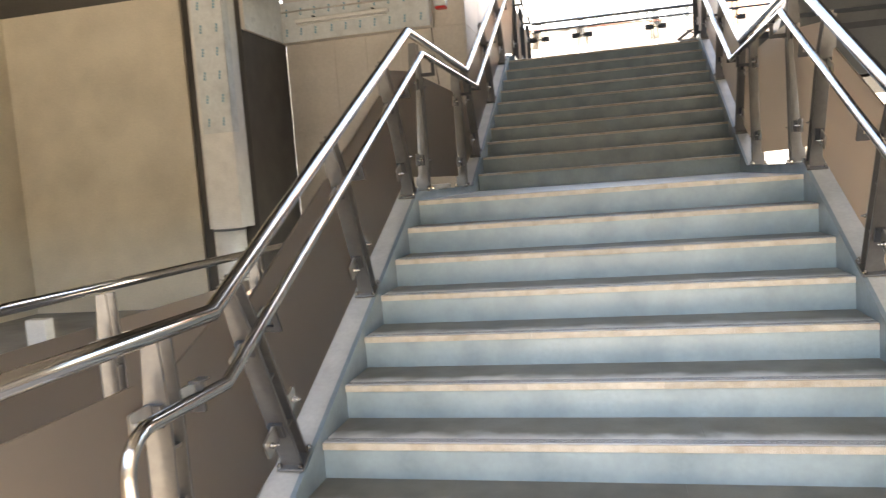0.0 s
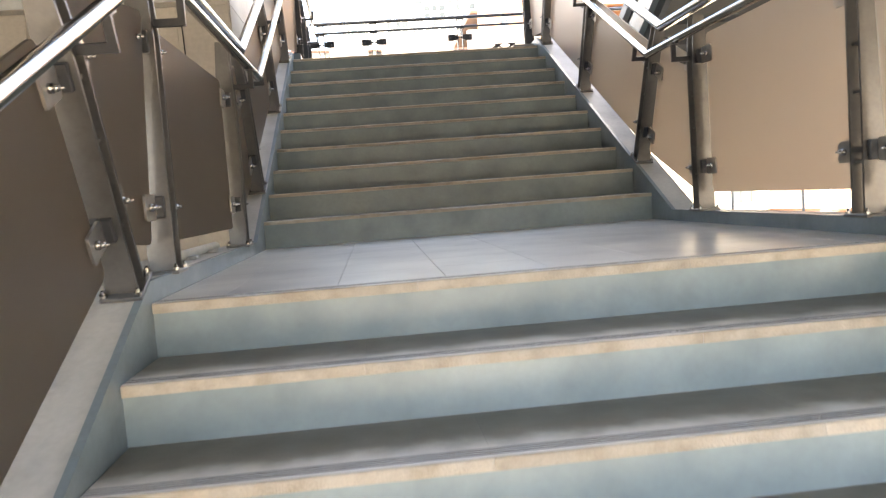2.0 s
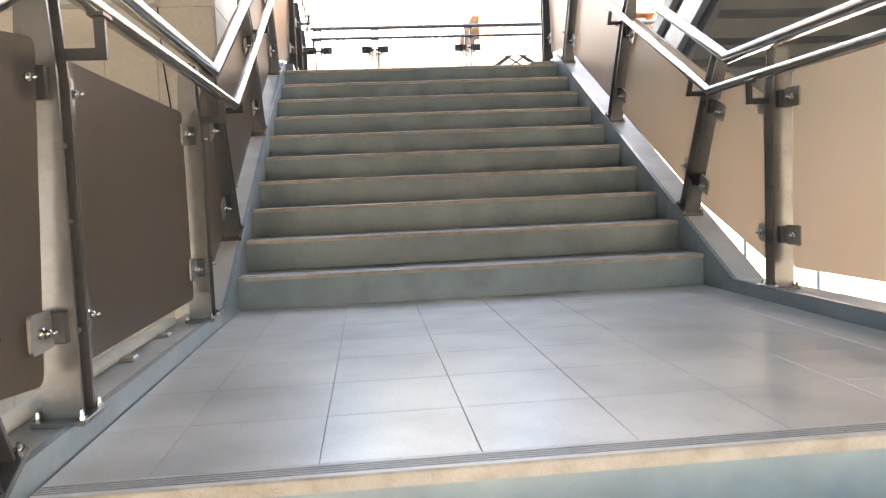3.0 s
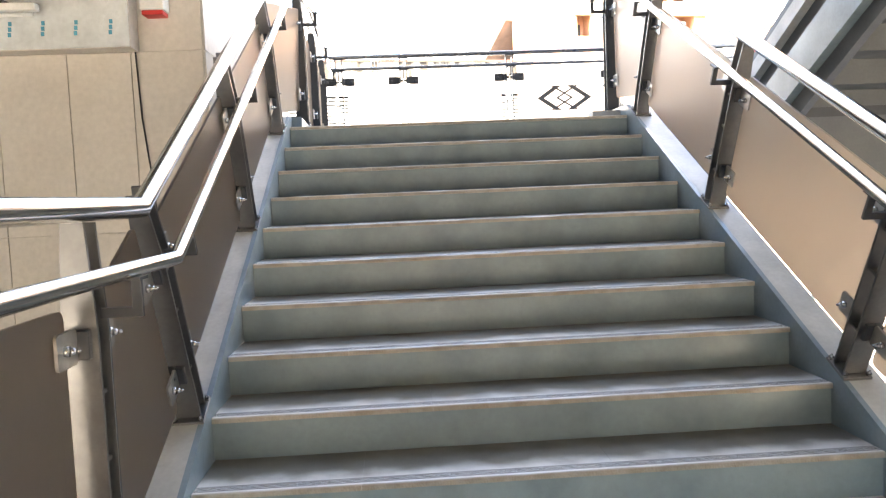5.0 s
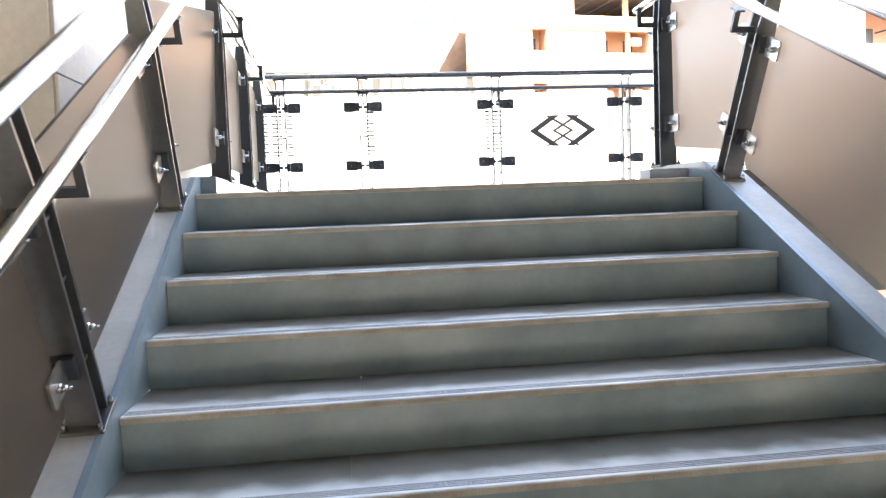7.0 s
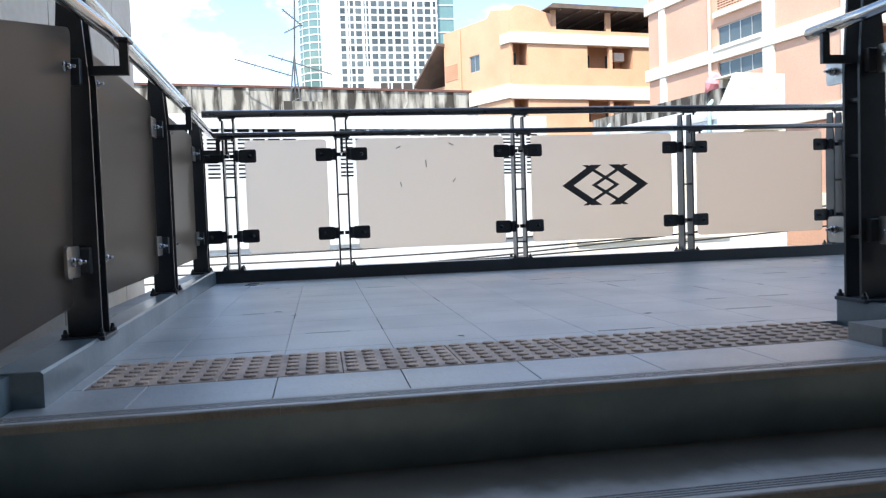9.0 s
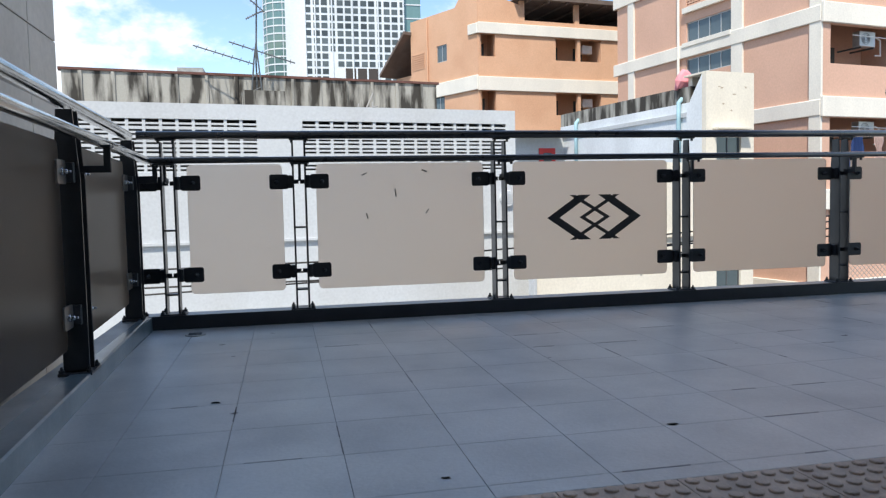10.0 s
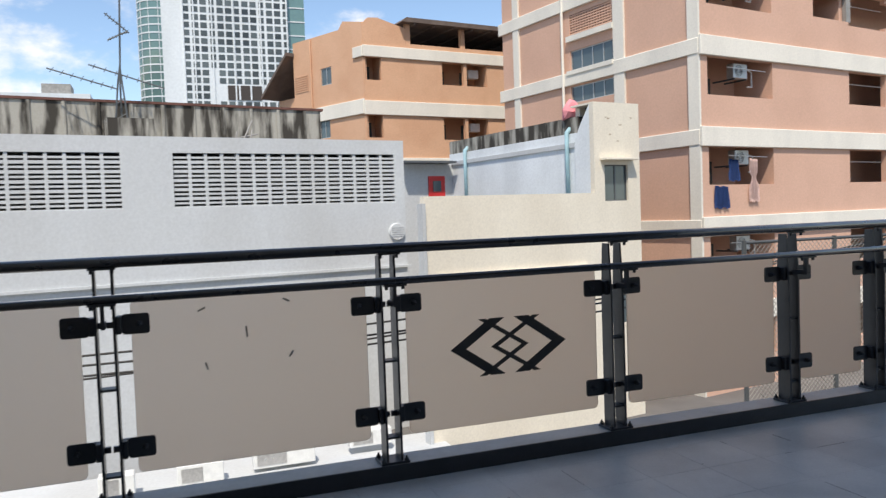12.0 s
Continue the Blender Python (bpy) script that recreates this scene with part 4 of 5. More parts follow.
vent = part("round_vent", bm, WHITEWALL, wb, "round white wall vent")
for k in range(5):
    part("vent_slat", box(bmesh.new(), (10.95, -0.115, 2.23 + 0.07 * k), (11.35, -0.103, 2.255 + 0.07 * k)), WHITEWALL, vent)

# clutter at the foot of the white wall
for x, y, z, w, h in ((0.5, 24.6, -3.55, 1.1, 0.5), (2.6, 24.9, -3.5, 1.6, 0.55), (5.0, 25.2, -3.4, 1.2, 0.45), (-1.4, 24.4, -3.6, 0.8, 0.6)):
    ac = thing("condenser_unit", "white air conditioner unit on the low roof", "air conditioner", "condensers", at=(x, y, z))
    part("case", box(bmesh.new(), (-w / 2, -0.2, 0), (w / 2, 0.2, h), bevel=0.02), WHITEP, ac)
    part("grille", box(bmesh.new(), (-w / 2 + 0.1, -0.215, 0.08), (0.05, -0.201, h - 0.08)), CLAMP, ac)
slab_box("low_roof", (-12, 22.5, STREET), (7.2, 26.2, -3.6), WHITEWALL, "pale low roof at the foot of the white building", "roof")
slab_box("low_roof_parapet", (-12, 22.3, STREET), (7.2, 22.49, -3.3), WHITEWALL, "pale parapet of a low roof", "wall")

# stained parapet behind
sp = turned("parapet_building", "roof parapet of stained concrete with rusty coping", "building", -4.6, 32.0, 10)
part("wall", box(bmesh.new(), (-2.9, 0, STREET), (10.55, 0.3, 7.0)), STAINED, sp)
part("coping", box(bmesh.new(), (-3.0, -0.06, 7.001), (10.65, 0.36, 7.085)), COPING, sp, "rust-brown coping")
part("roof", box(bmesh.new(), (-2.9, 0.301, 5.0), (10.55, 8, 5.2)), CONCRETE, sp)
part("stub", box(bmesh.new(), (2.9, -1.2, 5.0), (4.3, -0.001, 6.35)), STAINED, sp, "stained concrete stub")
for k in range(13):
    part("joint_rib", box(bmesh.new(), (-2.4 + 1.02 * k, -0.05, 5.0), (-2.28 + 1.02 * k, -0.001, 6.99)), STAINED, sp)
# fallen aerial against the parapet
for a, b in (((6.8, -0.9, 5.75), (7.9, -0.6, 6.0)), ((7.35, -0.8, 5.8), (7.75, -0.5, 6.5)), ((7.0, -0.9, 5.6), (7.1, -0.8, 6.05)), ((7.6, -0.75, 5.8), (7.7, -0.6, 6.15))):
    part("fallen_aerial", tube(bmesh.new(), [a, b], 0.03, 6), CONCRETE, sp, "bent grey television aerial")

ant = thing("antenna_mast", "thin lattice antenna mast with television aerials", "antenna", at=(-1.13, 31.6, -0.88))
for dx, dy in ((-0.28, 0), (0.28, 0), (0, 0.3)):
    part("leg", tube(bmesh.new(), [(dx, dy, 6.2), (dx * 0.25, dy * 0.25, 8.3), (0.02, 0, 8.9)], 0.032, 6), DARKSTEEL, ant)
for z, s in ((6.7, 0.24), (7.2, 0.18), (7.7, 0.12)):
    part("brace", tube(bmesh.new(), [(-s, 0, z), (s, 0, z + 0.2)], 0.018, 6), DARKSTEEL, ant)
part("mast", tube(bmesh.new(), [(0.0, 0, 8.2), (0.12, 0, 11.2)], 0.034, 6), DARKSTEEL, ant)
for z, x0, x1, dz in ((8.35, -2.1, -0.1, -0.35), (8.45, -0.9, 1.35, -0.45), (9.75, -0.30, 0.30, 0.55), (10.15, -0.35, 0.35, -0.35)):
    bm = tube(bmesh.new(), [(x0, 0, z + dz * -0.5 + 0.25), (x1, 0, z + dz * 0.5)], 0.024, 6)
    boom = part("boom", bm, DARKSTEEL, ant)
    for k in range(7):
        f = (k + 0.5) / 7
        x, zz = x0 + (x1 - x0) * f, z + (0.25 - dz * 0.5) * (1 - f) + dz * 0.5 * f
        part("element", tube(bmesh.new(), [(x - 0.02, -0.28, zz - 0.12), (x + 0.02, 0.28, zz + 0.12)], 0.013, 5), DARKSTEEL, boom)

# cream corner house with pale blue flank
ch = turned("cream_house", "cream rendered corner house with flaking paint", "house", 12.95, 26.0, 9)
part("wall", holed(bmesh.new(), 0, 1.95, STREET, 6.25, 0, 0.2, [(0.42, 1.42, 3.13, 4.30), (0.42, 1.42, -0.9, 0.2)]), CREAMB, ch)
part("flank", prism(bmesh.new(), [(0.0, STREET), (0.0, 6.25), (-0.55, 5.5), (-0.75, 5.0), (-0.75, STREET)], 0.2, Matrix(((0, 1, 0, 0.0), (-1, 0, 0, 0.201), (0, 0, 1, 0), (0, 0, 0, 1)))), PALEBLUE, ch)
part("back", box(bmesh.new(), (0.201, 0.9, STREET), (1.95, 1.1, 6.25)), CREAMB, ch)
part("cap", box(bmesh.new(), (0.0, 0.0, 6.251), (1.95, 1.1, 6.31)), CREAMB, ch)
part("hood", box(bmesh.new(), (0.24, -0.32, 4.44), (1.62, -0.001, 4.52), bevel=0.01), CREAMB, ch, "concrete window hood")
window_unit(ch, 0.42, 1.42, 3.13, 4.30, 0.08, 2, mat=DARKSTEEL)
window_unit(ch, 0.42, 1.42, -0.9, 0.2, 0.08, 2, mat=DARKSTEEL)
part("low_wall", box(bmesh.new(), (-6.25, 0.0, STREET), (-0.001, 0.2, 3.40)), CREAMB, ch)
part("ledge", box(bmesh.new(), (-5.9, -0.10, 1.05), (-0.4, -0.001, 1.16)), CREAMB, ch)
part("pilaster", box(bmesh.new(), (-6.35, -0.12, STREET), (-6.251, 0.2, 3.2)), WHITEWALL, ch)
part("room", box(bmesh.new(), (0.21, 0.6, STREET), (1.94, 0.62, 6.2)), SHADE, ch)
rnd = random.Random(5)
for k in range(6):
    x, z = rnd.uniform(0.2, 1.7), rnd.uniform(4.7, 5.9)
    bm = bmesh.new()
    ring = [bm.verts.new((x + rnd.uniform(0.02, 0.10) * math.cos(a), -0.004, z + rnd.uniform(0.01, 0.04) * math.sin(a))) for a in [i * math.pi / 4 for i in range(8)]]
    bm.faces.new(ring)
    part("bare_patch", bm, FLAKE, ch, "flaked paint patch")

fl = turned("blue_flank_building", "pale blue side of a terrace with stained parapet", "building", 12.9, 26.75, 9.6)
part("wall", box(bmesh.new(), (0, 0, STREET), (0.2, 8.4, 5.42)), PALEBLUE, fl)
part("parapet", box(bmesh.new(), (0.02, 0.1, 5.421), (0.22, 8.4, 5.95)), STAINED, fl, "stained concrete parapet")
part("roof", box(bmesh.new(), (0.201, 0.45, 5.2), (2.0, 8.4, 5.41)), CONCRETE, fl)
part("trim", box(bmesh.new(), (-0.06, 0, 4.95), (-0.001, 8.2, 5.10)), WHITEWALL, fl)
for y in (0.55, 7.0):
    part("downpipe", tube(bmesh.new(), [(-0.10, y, 3.0), (-0.10, y, 5.45), (0.05, y, 5.60)], 0.075, 10), BLUEP, fl, "pale blue downpipe", True)
part("end_wall", holed(bmesh.new(), -2.6, -0.001, STREET, 5.0, 8.2, 8.4, [(-1.2, -0.42, 3.66, 4.5)]), WHITEWALL, fl)
part("window", box(bmesh.new(), (-1.2, 8.15, 3.66), (-0.42, 8.25, 4.5)), REDP, fl, "red framed window")
part("pane", box(bmesh.new(), (-1.0, 8.12, 3.86), (-0.62, 8.149, 4.3)), GLASS, fl)
part("awning", box(bmesh.new(), (-2.6, 7.5, 5.01), (-0.2, 8.4, 5.09)), DARKSTEEL, fl, "dark sheet awning")
ps = thing("pink_sheet", "crumpled pink plastic sheet on a parapet", "sheet", at=(12.95, 27.4, 5.96))
bm = bmesh.new()
bmesh.ops.create_icosphere(bm, subdivisions=2, radius=0.35)
for v in bm.verts:
    v.co = Vector((v.co.x * 0.9, v.co.y * 0.6, max(v.co.z, -0.2) * 1.1 + 0.2)) + noise.noise_vector(v.co * 4) * 0.12
part("fold", bm, PINK, ps)

# right-hand apartment block
STO = 3.24
ap = turned("apartment_block", "peach apartment block with white bands and balconies", "apartment building", 18.1, 27.1, 10)
holes, bands = [], []
for k in range(-3, 4):
    zb = 8.23 + k * STO
    bands.append((zb, zb + 0.71))
    holes.append((0.35, 4.0, zb - 1.38, zb))
    holes.append((9.0, 11.7, zb - 1.38 + 0.02, zb - 0.02))
holes = [h for h in holes if h[2] > STREET] + [(6.6, 16.0, 10.25, 11.3)]
HTOP = 19.6
part("front_wall", holed(bmesh.new(), 0, 18, STREET, HTOP, 0, 0.22, holes), PEACH, ap)
for zb, zt in bands:
    if zt > STREET:
        part("band", box(bmesh.new(), (-0.10, -0.12, zb), (18, -0.001, zt), bevel=0.02), WHITE, ap, "white painted band")
        part("side_band", box(bmesh.new(), (-0.12, 0.0, zb + 0.05), (-0.001, 12.2, zt - 0.1), bevel=0.02), WHITE, ap)
side_holes = [(4.3, 7.0, 7.52, 8.22), (4.3, 7.0, 8.92, 9.76), (4.3, 7.0, 10.42, 11.3), (4.3, 7.0, 12.2, 13.0), (4.3, 7.0, 4.9, 5.7), (4.3, 7.0, 13.6, 14.4)]
swap = Matrix(((0, 1, 0, 0.0), (1, 0, 0, 0), (0, 0, 1, 0), (0, 0, 0, 1)))
bm = holed(bmesh.new(), 0.221, 12, STREET, HTOP, 0, 0.22, side_holes)
bmesh.ops.transform(bm, matrix=swap, verts=bm.verts)
part("side_wall", bm, PEACH, ap)
part("roof", box(bmesh.new(), (-0.3, -0.3, HTOP), (18, 12.2, HTOP + 0.3)), WHITE, ap)
for a, b in ((0.0, 0.5), (3.68, 4.27), (10.6, 11.05)):
    part("pier", box(bmesh.new(), (-0.09, a, STREET), (-0.002, b, HTOP)), WHITE, ap, "white painted pier")
part("drain_pipe", tube(bmesh.new(), [(-0.14, 7.35, STREET), (-0.14, 7.35, HTOP)], 0.06, 8), WHITE, ap)
for h in side_holes[:2] + side_holes[3:]:
    w = window_unit(ap, h[0], h[1], h[2], h[3], 0.06, 4)
    w.matrix_basis = swap
part("sill", box(bmesh.new(), (-0.16, 4.27, 8.72), (-0.001, 7.1, 8.90)), WHITE, ap)
part("sill", box(bmesh.new(), (-0.16, 4.27, 10.15), (-0.001, 7.1, 10.38)), WHITE, ap)
for k in range(8):
    z = 10.42 + 0.11 * (k + 0.5)
    part("vent_rail", box(bmesh.new(), (0.02, 4.3, z - 0.025), (0.16, 7.0, z + 0.025)), PEACH, ap)
for k in range(1, 16):
    y = 4.3 + 2.7 * k / 16
    part("vent_rib", box(bmesh.new(), (0.03, y - 0.025, 10.42), (0.15, y + 0.025, 11.3)), PEACH, ap)
part("inner_wall", box(bmesh.new(), (1.0, 1.75, STREET), (18, 1.9, HTOP)), PEACH, ap)
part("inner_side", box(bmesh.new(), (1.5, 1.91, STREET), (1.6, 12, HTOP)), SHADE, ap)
part("pillar", box(bmesh.new(), (8.9, 0.03, 10.25), (9.2, 0.2, 11.3)), CONCRETE, ap)
for zb, zt in bands:
    if zb - 1.38 < STREET + 1:
        continue
    part("floor_slab", box(bmesh.new(), (0.23, 0.221, zb - 2.5), (17.9, 1.749, zb - 2.35)), CONCRETE, ap)
    part("cross_wall", box(bmesh.new(), (4.0, 0.221, zb - 2.34), (4.2, 1.749, zb + 0.6)), PEACH, ap)
    part("cross_wall", box(bmesh.new(), (8.7, 0.221, zb - 2.34), (8.9, 1.749, zb + 0.6)), PEACH, ap)
    part("door", box(bmesh.new(), (0.75, 1.70, zb - 2.34), (1.75, 1.749, zb - 0.35)), CREAMB, ap, "cream balcony door")
    part("window", box(bmesh.new(), (1.85, 1.71, zb - 1.3), (2.55, 1.749, zb - 0.4)), GLASS, ap)


def split_unit(x, y, z):
    ac = part("condenser", box(bmesh.new(), (x, y, z), (x + 0.8, y + 0.32, z + 0.55), bevel=0.02), ALU, ap, "weathered grey air conditioner unit")
    bm = bmesh.new()
    for r in (0.20, 0.14, 0.08):
        pts = [(x + 0.3 + r * math.cos(a), y - 0.008, z + 0.28 + r * math.sin(a)) for a in [i * math.pi / 9 for i in range(19)]]
        tube(bm, pts, 0.008, 5)
    part("fan_guard", bm, DARKSTEEL, ac)
    for dx in (0.05, 0.7):
        part("support", box(bmesh.new(), (x + dx, y, z - 0.06), (x + dx + 0.04, y + 1.0, z - 0.001)), DARKSTEEL, ac)


for zb, zt in bands:
    if zb > 0:
        split_unit(2.2, 0.35, zb - 0.62)
        part("screen_board", box(bmesh.new(), (0.36, 0.80, zb - 2.33), (1.15, 0.84, zb - 0.28)), CREAMB, ap, "stained cream board inside the balcony")
        part("pipe", tube(bmesh.new(), [(3.05, 0.4, zb - 0.25), (3.55, 0.6, zb - 0.30), (3.6, 0.62, zb - 0.85), (3.1, 0.45, zb - 0.9)], 0.03, 6), WHITEP, ap)
        part("clothes_bar", tube(bmesh.new(), [(1.6, 0.15, zb - 0.30), (3.8, 0.15, zb - 0.34)], 0.018, 6), WHITEP, ap)
        part("clothes_bar", tube(bmesh.new(), [(9.1, 0.15, zb - 0.5), (11.6, 0.15, zb - 0.5)], 0.012, 6), ALU, ap)


def cloth(name, label, x0, x1, z0, z1, mat, waist, wx, wy):
    """A hanging cloth with folds; waist draws it in half-way down."""
    e = thing(name, label, "cloth")
    e.matrix_basis = pose(18.1, 27.1, 0, 0, 0, 10) @ pose(wx, wy, 0)
    bm = bmesh.new()
    rows = []
    for j in range(13):
        f = j / 12
        pull = 1 - waist * math.exp(-((f - 0.45) / 0.12) ** 2)
        rows.append([bm.verts.new((((x0 + x1) / 2 + (x1 - x0) * (i / 10 - 0.5) * pull), 0.05 * math.sin(i * 2.1 + j * 0.2) * pull, z1 + (z0 - z1) * f + 0.03 * math.sin(i * 1.3))) for i in range(11)])
    for a, b in zip(rows, rows[1:]):
        for i in range(10):
            bm.faces.new((a[i], a[i + 1], b[i + 1], b[i]))
    bmesh.ops.solidify(bm, geom=bm.faces, thickness=0.02)
    part("fabric", bm, mat, e, "", True)


cloth("blue_towel", "dark blue towel hung over a balcony parapet", 0.55, 1.30, 2.75, 3.55, CLOTHB, 0.0, 0, -0.08)
cloth("hanging_cloth", "pale pink cloth knotted and hung from a balcony", 2.45, 2.95, 2.95, 4.55, CLOTHP, 0.6, 0, -0.10)
cloth("blue_shirt", "dark blue clothes drying on a balcony bar", 1.7, 2.25, 3.75, 4.55, CLOTHB, 0.1, 0, 0.2)

# left-hand apartment block
ob = turned("terrace_apartments", "orange apartment block with a covered roof terrace", "apartment building", 10.7, 45.5, 8)
fh = []
for zb in (11.72, 8.55, 5.4, 2.2, -1.0):
    fh += [(0.10, 1.05, zb - 1.25, zb - 0.001), (4.9, 6.35, zb - 1.3, zb - 0.03), (6.55, 7.95, zb - 1.3, zb - 0.03)]
part("front_wall", holed(bmesh.new(), 0, 14, STREET, 12.6, 0, 0.25, fh), PEACHB, ob)
for z in (11.72, 8.55, 5.4, 2.2):
    part("band", box(bmesh.new(), (-0.06, -0.12, z), (14, -0.001, z + (0.62 if z > 11 else 0.78)), bevel=0.02), WHITE, ob, "white painted band")
part("inner_wall", box(bmesh.new(), (0.26, 1.5, STREET), (14, 1.7, 12.0)), PEACHB, ob)
for zb in (11.72, 8.55, 5.4, 2.2):
    for x in (1.2, 4.7, 8.0):
        part("cross_wall", box(bmesh.new(), (x, 0.251, zb - 2.3), (x + 0.2, 1.499, zb + 0.6)), PEACHB, ob)
    part("floor_slab", box(bmesh.new(), (0.26, 0.251, zb - 2.5), (13.9, 1.499, zb - 2.32)), CONCRETE, ob)
    for x in (0.35, 5.2, 6.9):
        part("window", box(bmesh.new(), (x, 1.44, zb - 2.3), (x + 0.6, 1.499, zb - 0.25)), GLASS, ob)
    part("condenser", box(bmesh.new(), (6.9, 0.4, zb - 0.75), (7.6, 0.75, zb - 0.25), bevel=0.02), WHITEP, ob)
part("roof_floor", box(bmesh.new(), (0.0, 0.251, 12.05), (14, 9, 12.25)), CONCRETE, ob)
part("stair_head", prism(bmesh.new(), [(0, 12.601), (0, 13.5), (0.35, 13.85), (0.9, 13.9), (2.6, 13.45), (2.6, 12.601)], 0.25), PEACHB, ob)
for x in (2.62, 6.2, 9.5, 13.0):
    part("terrace_post", box(bmesh.new(), (x, 0.02, 12.601), (x + 0.3, 0.23, 13.7)), PEACHB, ob)
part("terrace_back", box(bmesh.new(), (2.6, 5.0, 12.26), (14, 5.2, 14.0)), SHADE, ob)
part("roof", prism(bmesh.new(), [(2.2, 13.70), (2.5, 13.95), (14.4, 13.95), (14.4, 13.70)], 6.0, pose(0, -0.5, 0)), ROOF, ob, "dark sheet roof")
for k in range(9):
    part("rafter", box(bmesh.new(), (3.0 + 1.25 * k, -0.4, 13.58), (3.1 + 1.25 * k, 5.0, 13.699)), ROOF, ob)
side = pose(0, 0, 0, 0, 0, 17)
bm = holed(bmesh.new(), 0.05, 6.6, STREET, 13.2, 0, 0.25, [(2.9, 3.9, 10.65, 11.65), (3.2, 4.2, 7.6, 8.75)])
bmesh.ops.transform(bm, matrix=side @ swap, verts=bm.verts)
part("side_wall", bm, PEACHB, ob)
bm = prism(bmesh.new(), [(0.06, 13.201), (0.06, 13.6), (1.7, 13.95), (2.1, 13.55), (6.6, 13.6), (6.6, 13.201)], 0.25, swap)
bmesh.ops.transform(bm, matrix=side, verts=bm.verts)
part("side_parapet", bm, PEACHB, ob)
for z0, z1, x0, x1 in ((8.6, 9.42, 0.0, 4.3), (11.72, 12.3, 0.0, 0.8)):
    bm = box(bmesh.new(), (-0.12, x0, z0), (-0.001, x1, z1), bevel=0.02)
    bmesh.ops.transform(bm, matrix=side, verts=bm.verts)
    part("side_band", bm, WHITE, ob)
for h in ((2.9, 3.9, 10.65, 11.65), (3.2, 4.2, 7.6, 8.75)):
    window_unit(ob, *h, 0.05, 2).matrix_basis = side @ swap
for k in range(8):
    bm = box(bmesh.new(), (-0.03, 5.15, 10.55 + 0.13 * k), (-0.001, 6.5, 10.62 + 0.13 * k))
    bmesh.ops.transform(bm, matrix=side, verts=bm.verts)
    part("vent_rail", bm, PEACHB, ob)
bm = tube(bmesh.new(), [(-0.08, 4.75, STREET), (-0.08, 4.75, 13.5)], 0.05, 8)
bmesh.ops.transform(bm, matrix=side, verts=bm.verts)
part("drain_pipe", bm, PEACHB, ob)
bm = prism(bmesh.new(), [(6.5, 13.0), (9.4, 10.75), (9.4, 10.55), (6.5, 12.8)], 7.0, Matrix(((0, 1, 0, -0.6), (1, 0, 0, 0), (0, 0, 1, 0), (0, 0, 0, 1))))
bmesh.ops.transform(bm, matrix=side, verts=bm.verts)
part("lean_roof", bm, ROOF, ob, "brown sloping sheet roof")
bm = box(bmesh.new(), (0.6, 6.7, STREET), (5.0, 9.2, 10.5))
bmesh.ops.transform(bm, matrix=side, verts=bm.verts)
part("rear_wing", bm, PEACHB, ob)

# tower far behind
tw = thing("residential_tower", "white residential tower with green glass corner", "tower", at=(0, 300, 0))
part("wall", box(bmesh.new(), (3.6, 0, STREET), (49.5, 20, 150)), TOWERW, tw)
part("wing", box(bmesh.new(), (49.501, 3, STREET), (56.5, 20, 150)), TOWERGLASS, tw)
for k in range(6):
    a = radians(162 + 26 * k)
    part("mullion", tube(bmesh.new(), [(3.2 + 7.85 * math.cos(a), 8.2 + 7.85 * math.sin(a), 30), (3.2 + 7.85 * math.cos(a), 8.2 + 7.85 * math.sin(a), 150)], 0.14, 4), TOWERW, tw)
bm = bmesh.new()
bmesh.ops.create_cone(bm, cap_ends=True, segments=32, radius1=7.8, radius2=7.8, depth=150 - STREET, matrix=Matrix.Translation((3.2, 8.2, (150 + STREET) / 2)))
part("glass_corner", bm, TOWERGLASS, tw, "green glass round corner", True)
for k in range(36):
    bm = bmesh.new()
    bmesh.ops.create_cone(bm, cap_ends=True, segments=32, radius1=7.95, radius2=7.95, depth=0.5, matrix=Matrix.Translation((3.2, 8.2, 41.5 + 2.9 * k)))
    part("floor_band", bm, TOWERW, tw)
WIN = banked("tower_window", box(bmesh.new(), (-1.15, -0.12, -1.0), (1.15, 0.3, 1.0)), WINDARK)
WIN2 = banked("tower_window_narrow", box(bmesh.new(), (-0.9, -0.12, -1.0), (0.9, 0.3, 1.0)), WINDARK)
rest = []
XW = [12.3 + 3.02 * i for i in range(13)]
for k in range(36):
    z = 47.6 + 2.9 * k
    for i, x in enumerate(XW):
        if 24 < x < 40 and 48 < z < 55.5 or i == 3 and k < 5:
            continue
        if k < 17:
            put_mesh("window", WIN if i % 3 else WIN2, tw, Matrix.Translation((x, 0, z)))
        else:
            rest.append((x, z))
for k in range(11):
    for x in (51.5, 54.5):
        part("wing_band", box(bmesh.new(), (49.6, 2.8, 48 + 5.36 * k), (56.6, 2.99, 48.5 + 5.36 * k)), TOWERW, tw)
        break
bm = bmesh.new()
for x, z in rest:
    box(bm, (x - 1.1, -0.12, z - 1.0), (x + 1.1, 0.3, z + 1.0))
tagged(part("upper_windows", bm, WINDARK, tw), kind="stuff")
# box on the wall face; its dark colour is the open storey's shade
part("terrace_gap", box(bmesh.new(), (26.0, -0.3, 49.2), (38.5, 0.2, 54.6)), SHADE, tw, "dark box painted as the shade of an open storey")
for x in (30, 34.2):
    part("terrace_pier", box(bmesh.new(), (x, -0.6, 49.2), (x + 0.6, -0.301, 54.6)), TOWERW, tw)
for x in (11.0, 14.8, 21.2, 29.0, 39.0, 49.0):
    part("pilaster", box(bmesh.new(), (x - 0.25, -0.5, 40), (x + 0.25, -0.001, 150)), TOWERW, tw)

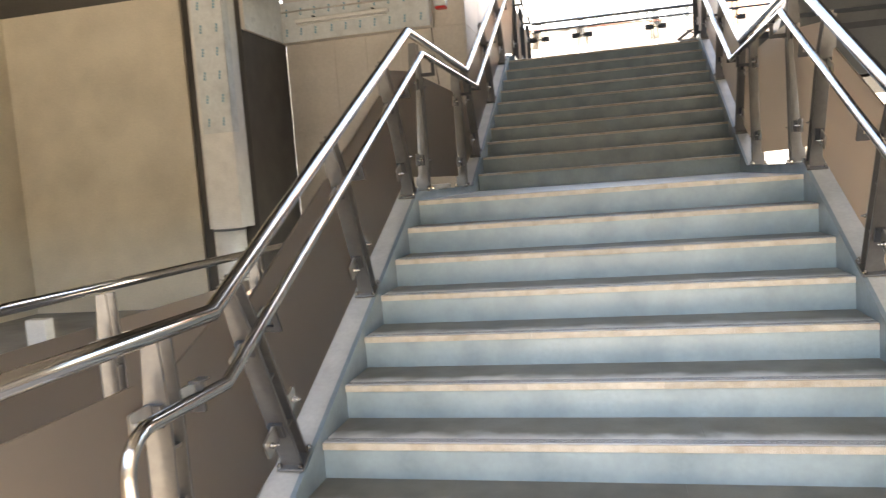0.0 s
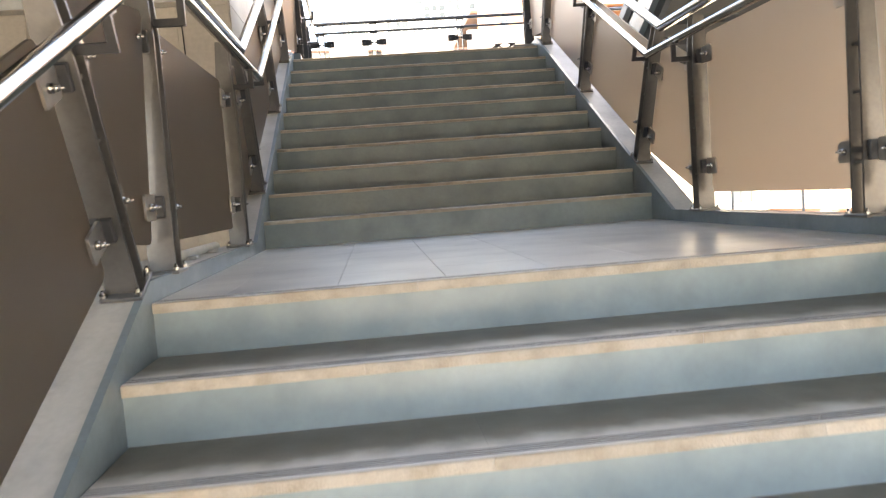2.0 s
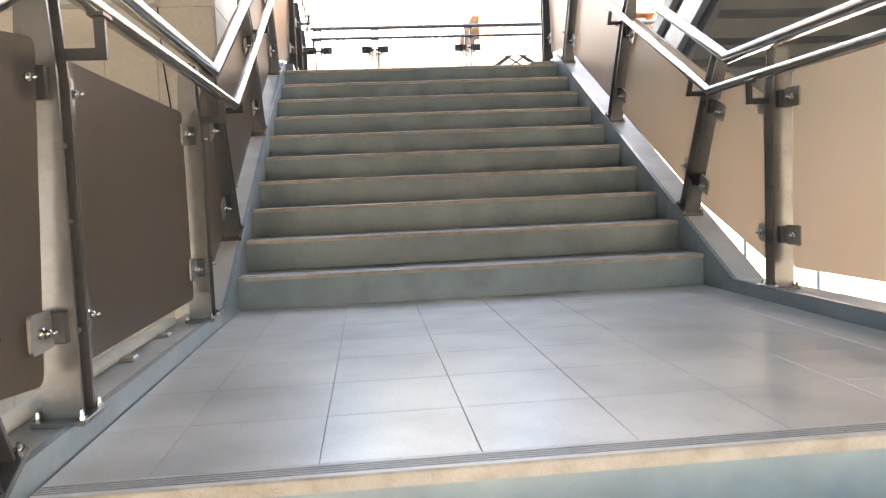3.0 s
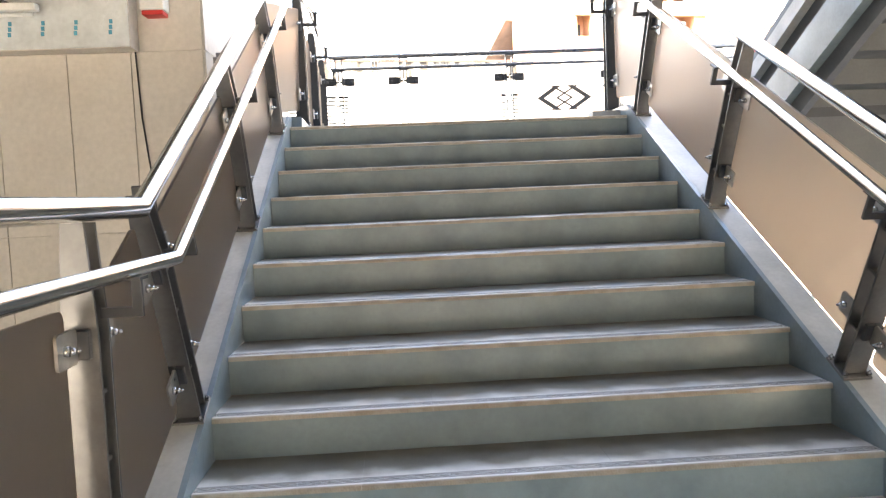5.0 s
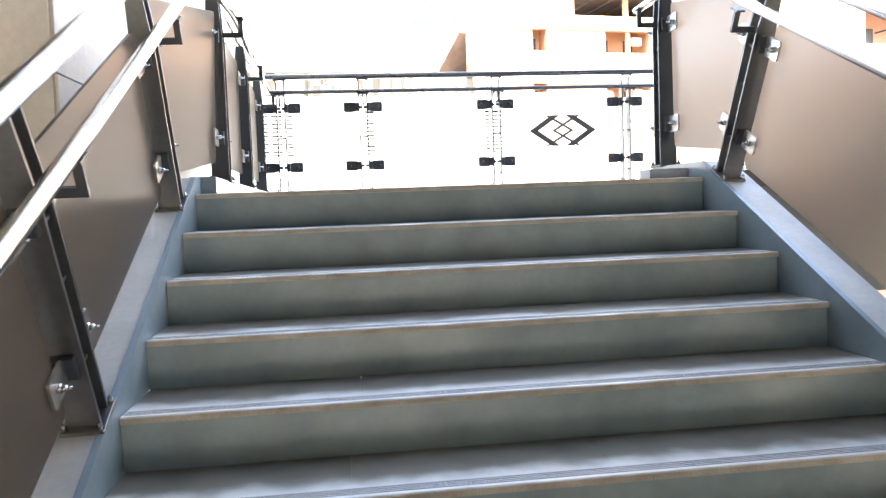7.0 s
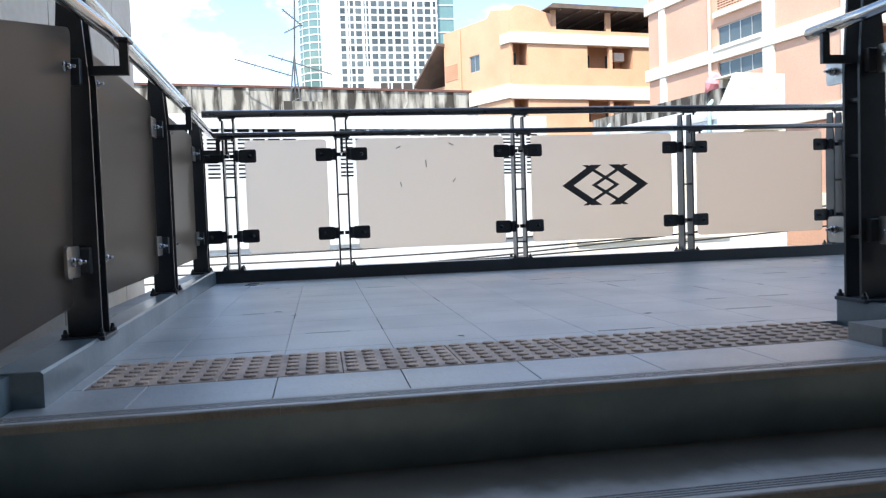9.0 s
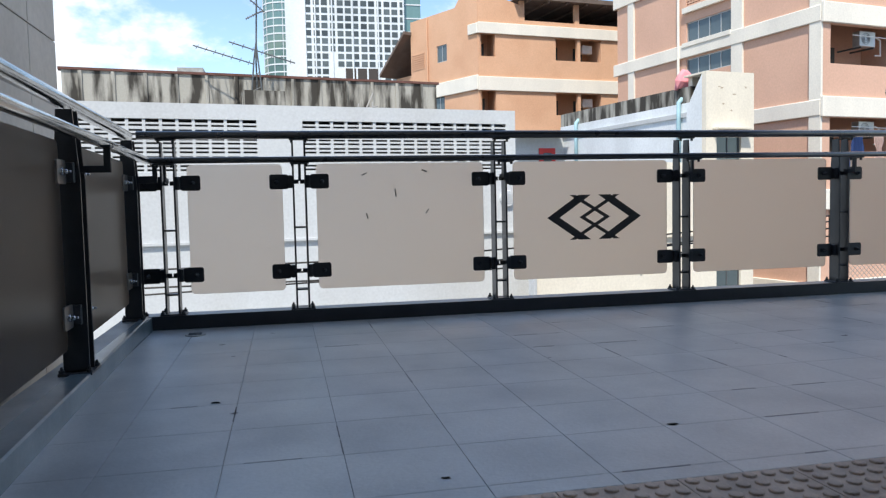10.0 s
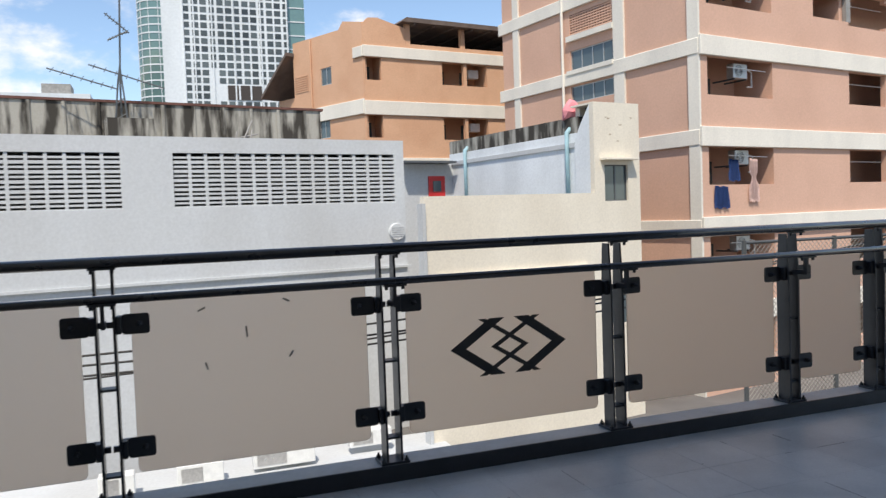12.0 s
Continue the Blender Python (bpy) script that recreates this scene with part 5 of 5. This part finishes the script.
hz = thing("distant_block", "low distant white building with roof tanks", "building", at=(-16, 150, 0))
part("wall", box(bmesh.new(), (-14, 0, STREET), (5.5, 12, 26.2)), TOWERW, hz)
part("roof_hut", box(bmesh.new(), (-2.2, 1, 26.201), (2.4, 6, 28.0)), CONCRETE, hz)
for k in range(9):
    part("window", box(bmesh.new(), (-13 + 2 * k, -0.15, 24.2), (-12 + 2 * k, 0.1, 25.4)), GLASS, hz)

# insulator bracket on the low cream wall
ib = thing("insulator_bracket", "grey steel bracket with white insulators on a cream wall", "bracket", at=(9.9, 25.55, 0.28))
part("arm", box(bmesh.new(), (0.0, -0.05, 0.0), (1.0, 0.05, 0.07)), CLAMP, ib)
part("brace", tube(bmesh.new(), [(0.1, 0, 0.0), (0.55, 0.2, -0.35)], 0.03, 6), CLAMP, ib)
part("wall_plate", box(bmesh.new(), (0.45, 0.051, -0.4), (0.6, 0.26, 0.1)), CLAMP, ib)
for x in (0.1, 0.5, 0.9):
    pin = part("insulator", tube(bmesh.new(), [(x, 0, 0.071), (x, 0, 0.27)], 0.05, 10), WHITEP, ib, "white ceramic insulator")
    for z in (0.11, 0.17, 0.23):
        part("skirt", tube(bmesh.new(), [(x, 0, z), (x, 0, z + 0.025)], 0.085, 12), WHITEP, pin)

# street cables
for n, (z0, z1, y) in enumerate(((1.62, 1.80, 13.0), (1.52, 1.62, 13.1), (1.40, 1.50, 13.2), (1.30, 1.66, 13.4))):
    pts = [(-14 + 28 * i / 14, y, z0 + (z1 - z0) * ((-14 + 28 * i / 14) + 2) / 4.2 * 0.5 + 0.9 * ((-1 + i / 7) ** 2) - 0.02) for i in range(15)]
    tagged(put("street_cable", tube(bmesh.new(), pts, 0.012, 6), BLACK, None), "black overhead cable slung along the street", "cable", "street cables")

for x in (-14.0, 14.0):
    pole = thing("utility_pole", "grey concrete utility pole carrying street cables", "pole", "utility poles", at=(x, 13.2, STREET))
    part("shaft", tube(bmesh.new(), [(0, 0, 0), (0, 0, 8.5)], 0.14, 12), CONCRETE, pole)
    part("crossarm", box(bmesh.new(), (-0.06, -0.6, 6.2), (0.06, 0.6, 6.32)), DARKSTEEL, pole)
    part("bracket", box(bmesh.new(), (-0.05, -0.4, 5.6), (0.05, 0.4, 7.6)), DARKSTEEL, pole)

# wire fence beyond the end of the platform
fence = thing("mesh_fence", "chain-link fence with steel posts", "fence", at=(0, 0, 0))
for k in range(5):
    part("fence_post", tube(bmesh.new(), [(6.7 + 1.5 * k, 12.6, STREET), (6.7 + 1.5 * k, 12.6, 2.4)], 0.03, 8), DARKSTEEL, fence)
bm = bmesh.new()
for k in range(-24, 86):
    for s in (1, -1):
        x0 = 6.7 + 0.07 * k if s > 0 else 6.7 + 0.07 * k + 1.9
        x1 = x0 + s * 2.3
        f0, f1 = (max(0.0, (6.7 - x0) / 2.3), 1.0) if s > 0 else (0.0, min(1.0, (x0 - 6.7) / 2.3))
        if f1 - f0 > 0.02:
            tube(bm, [(x0 + (x1 - x0) * f, 12.6 + 0.006 * s, 2.35 - 2.3 * f) for f in (f0, f1)], 0.004, 4, False)
part("wire_mesh", bm, CONCRETE, fence, "grey wire mesh")
part("fence_rail", tube(bmesh.new(), [(6.7, 12.6, 2.37), (12.7, 12.6, 2.37)], 0.02, 8), DARKSTEEL, fence)

for far_ob in [o for o in bpy.data.objects if o not in NEAR and o.parent is None]:
    far_ob.matrix_basis = OUT @ far_ob.matrix_basis
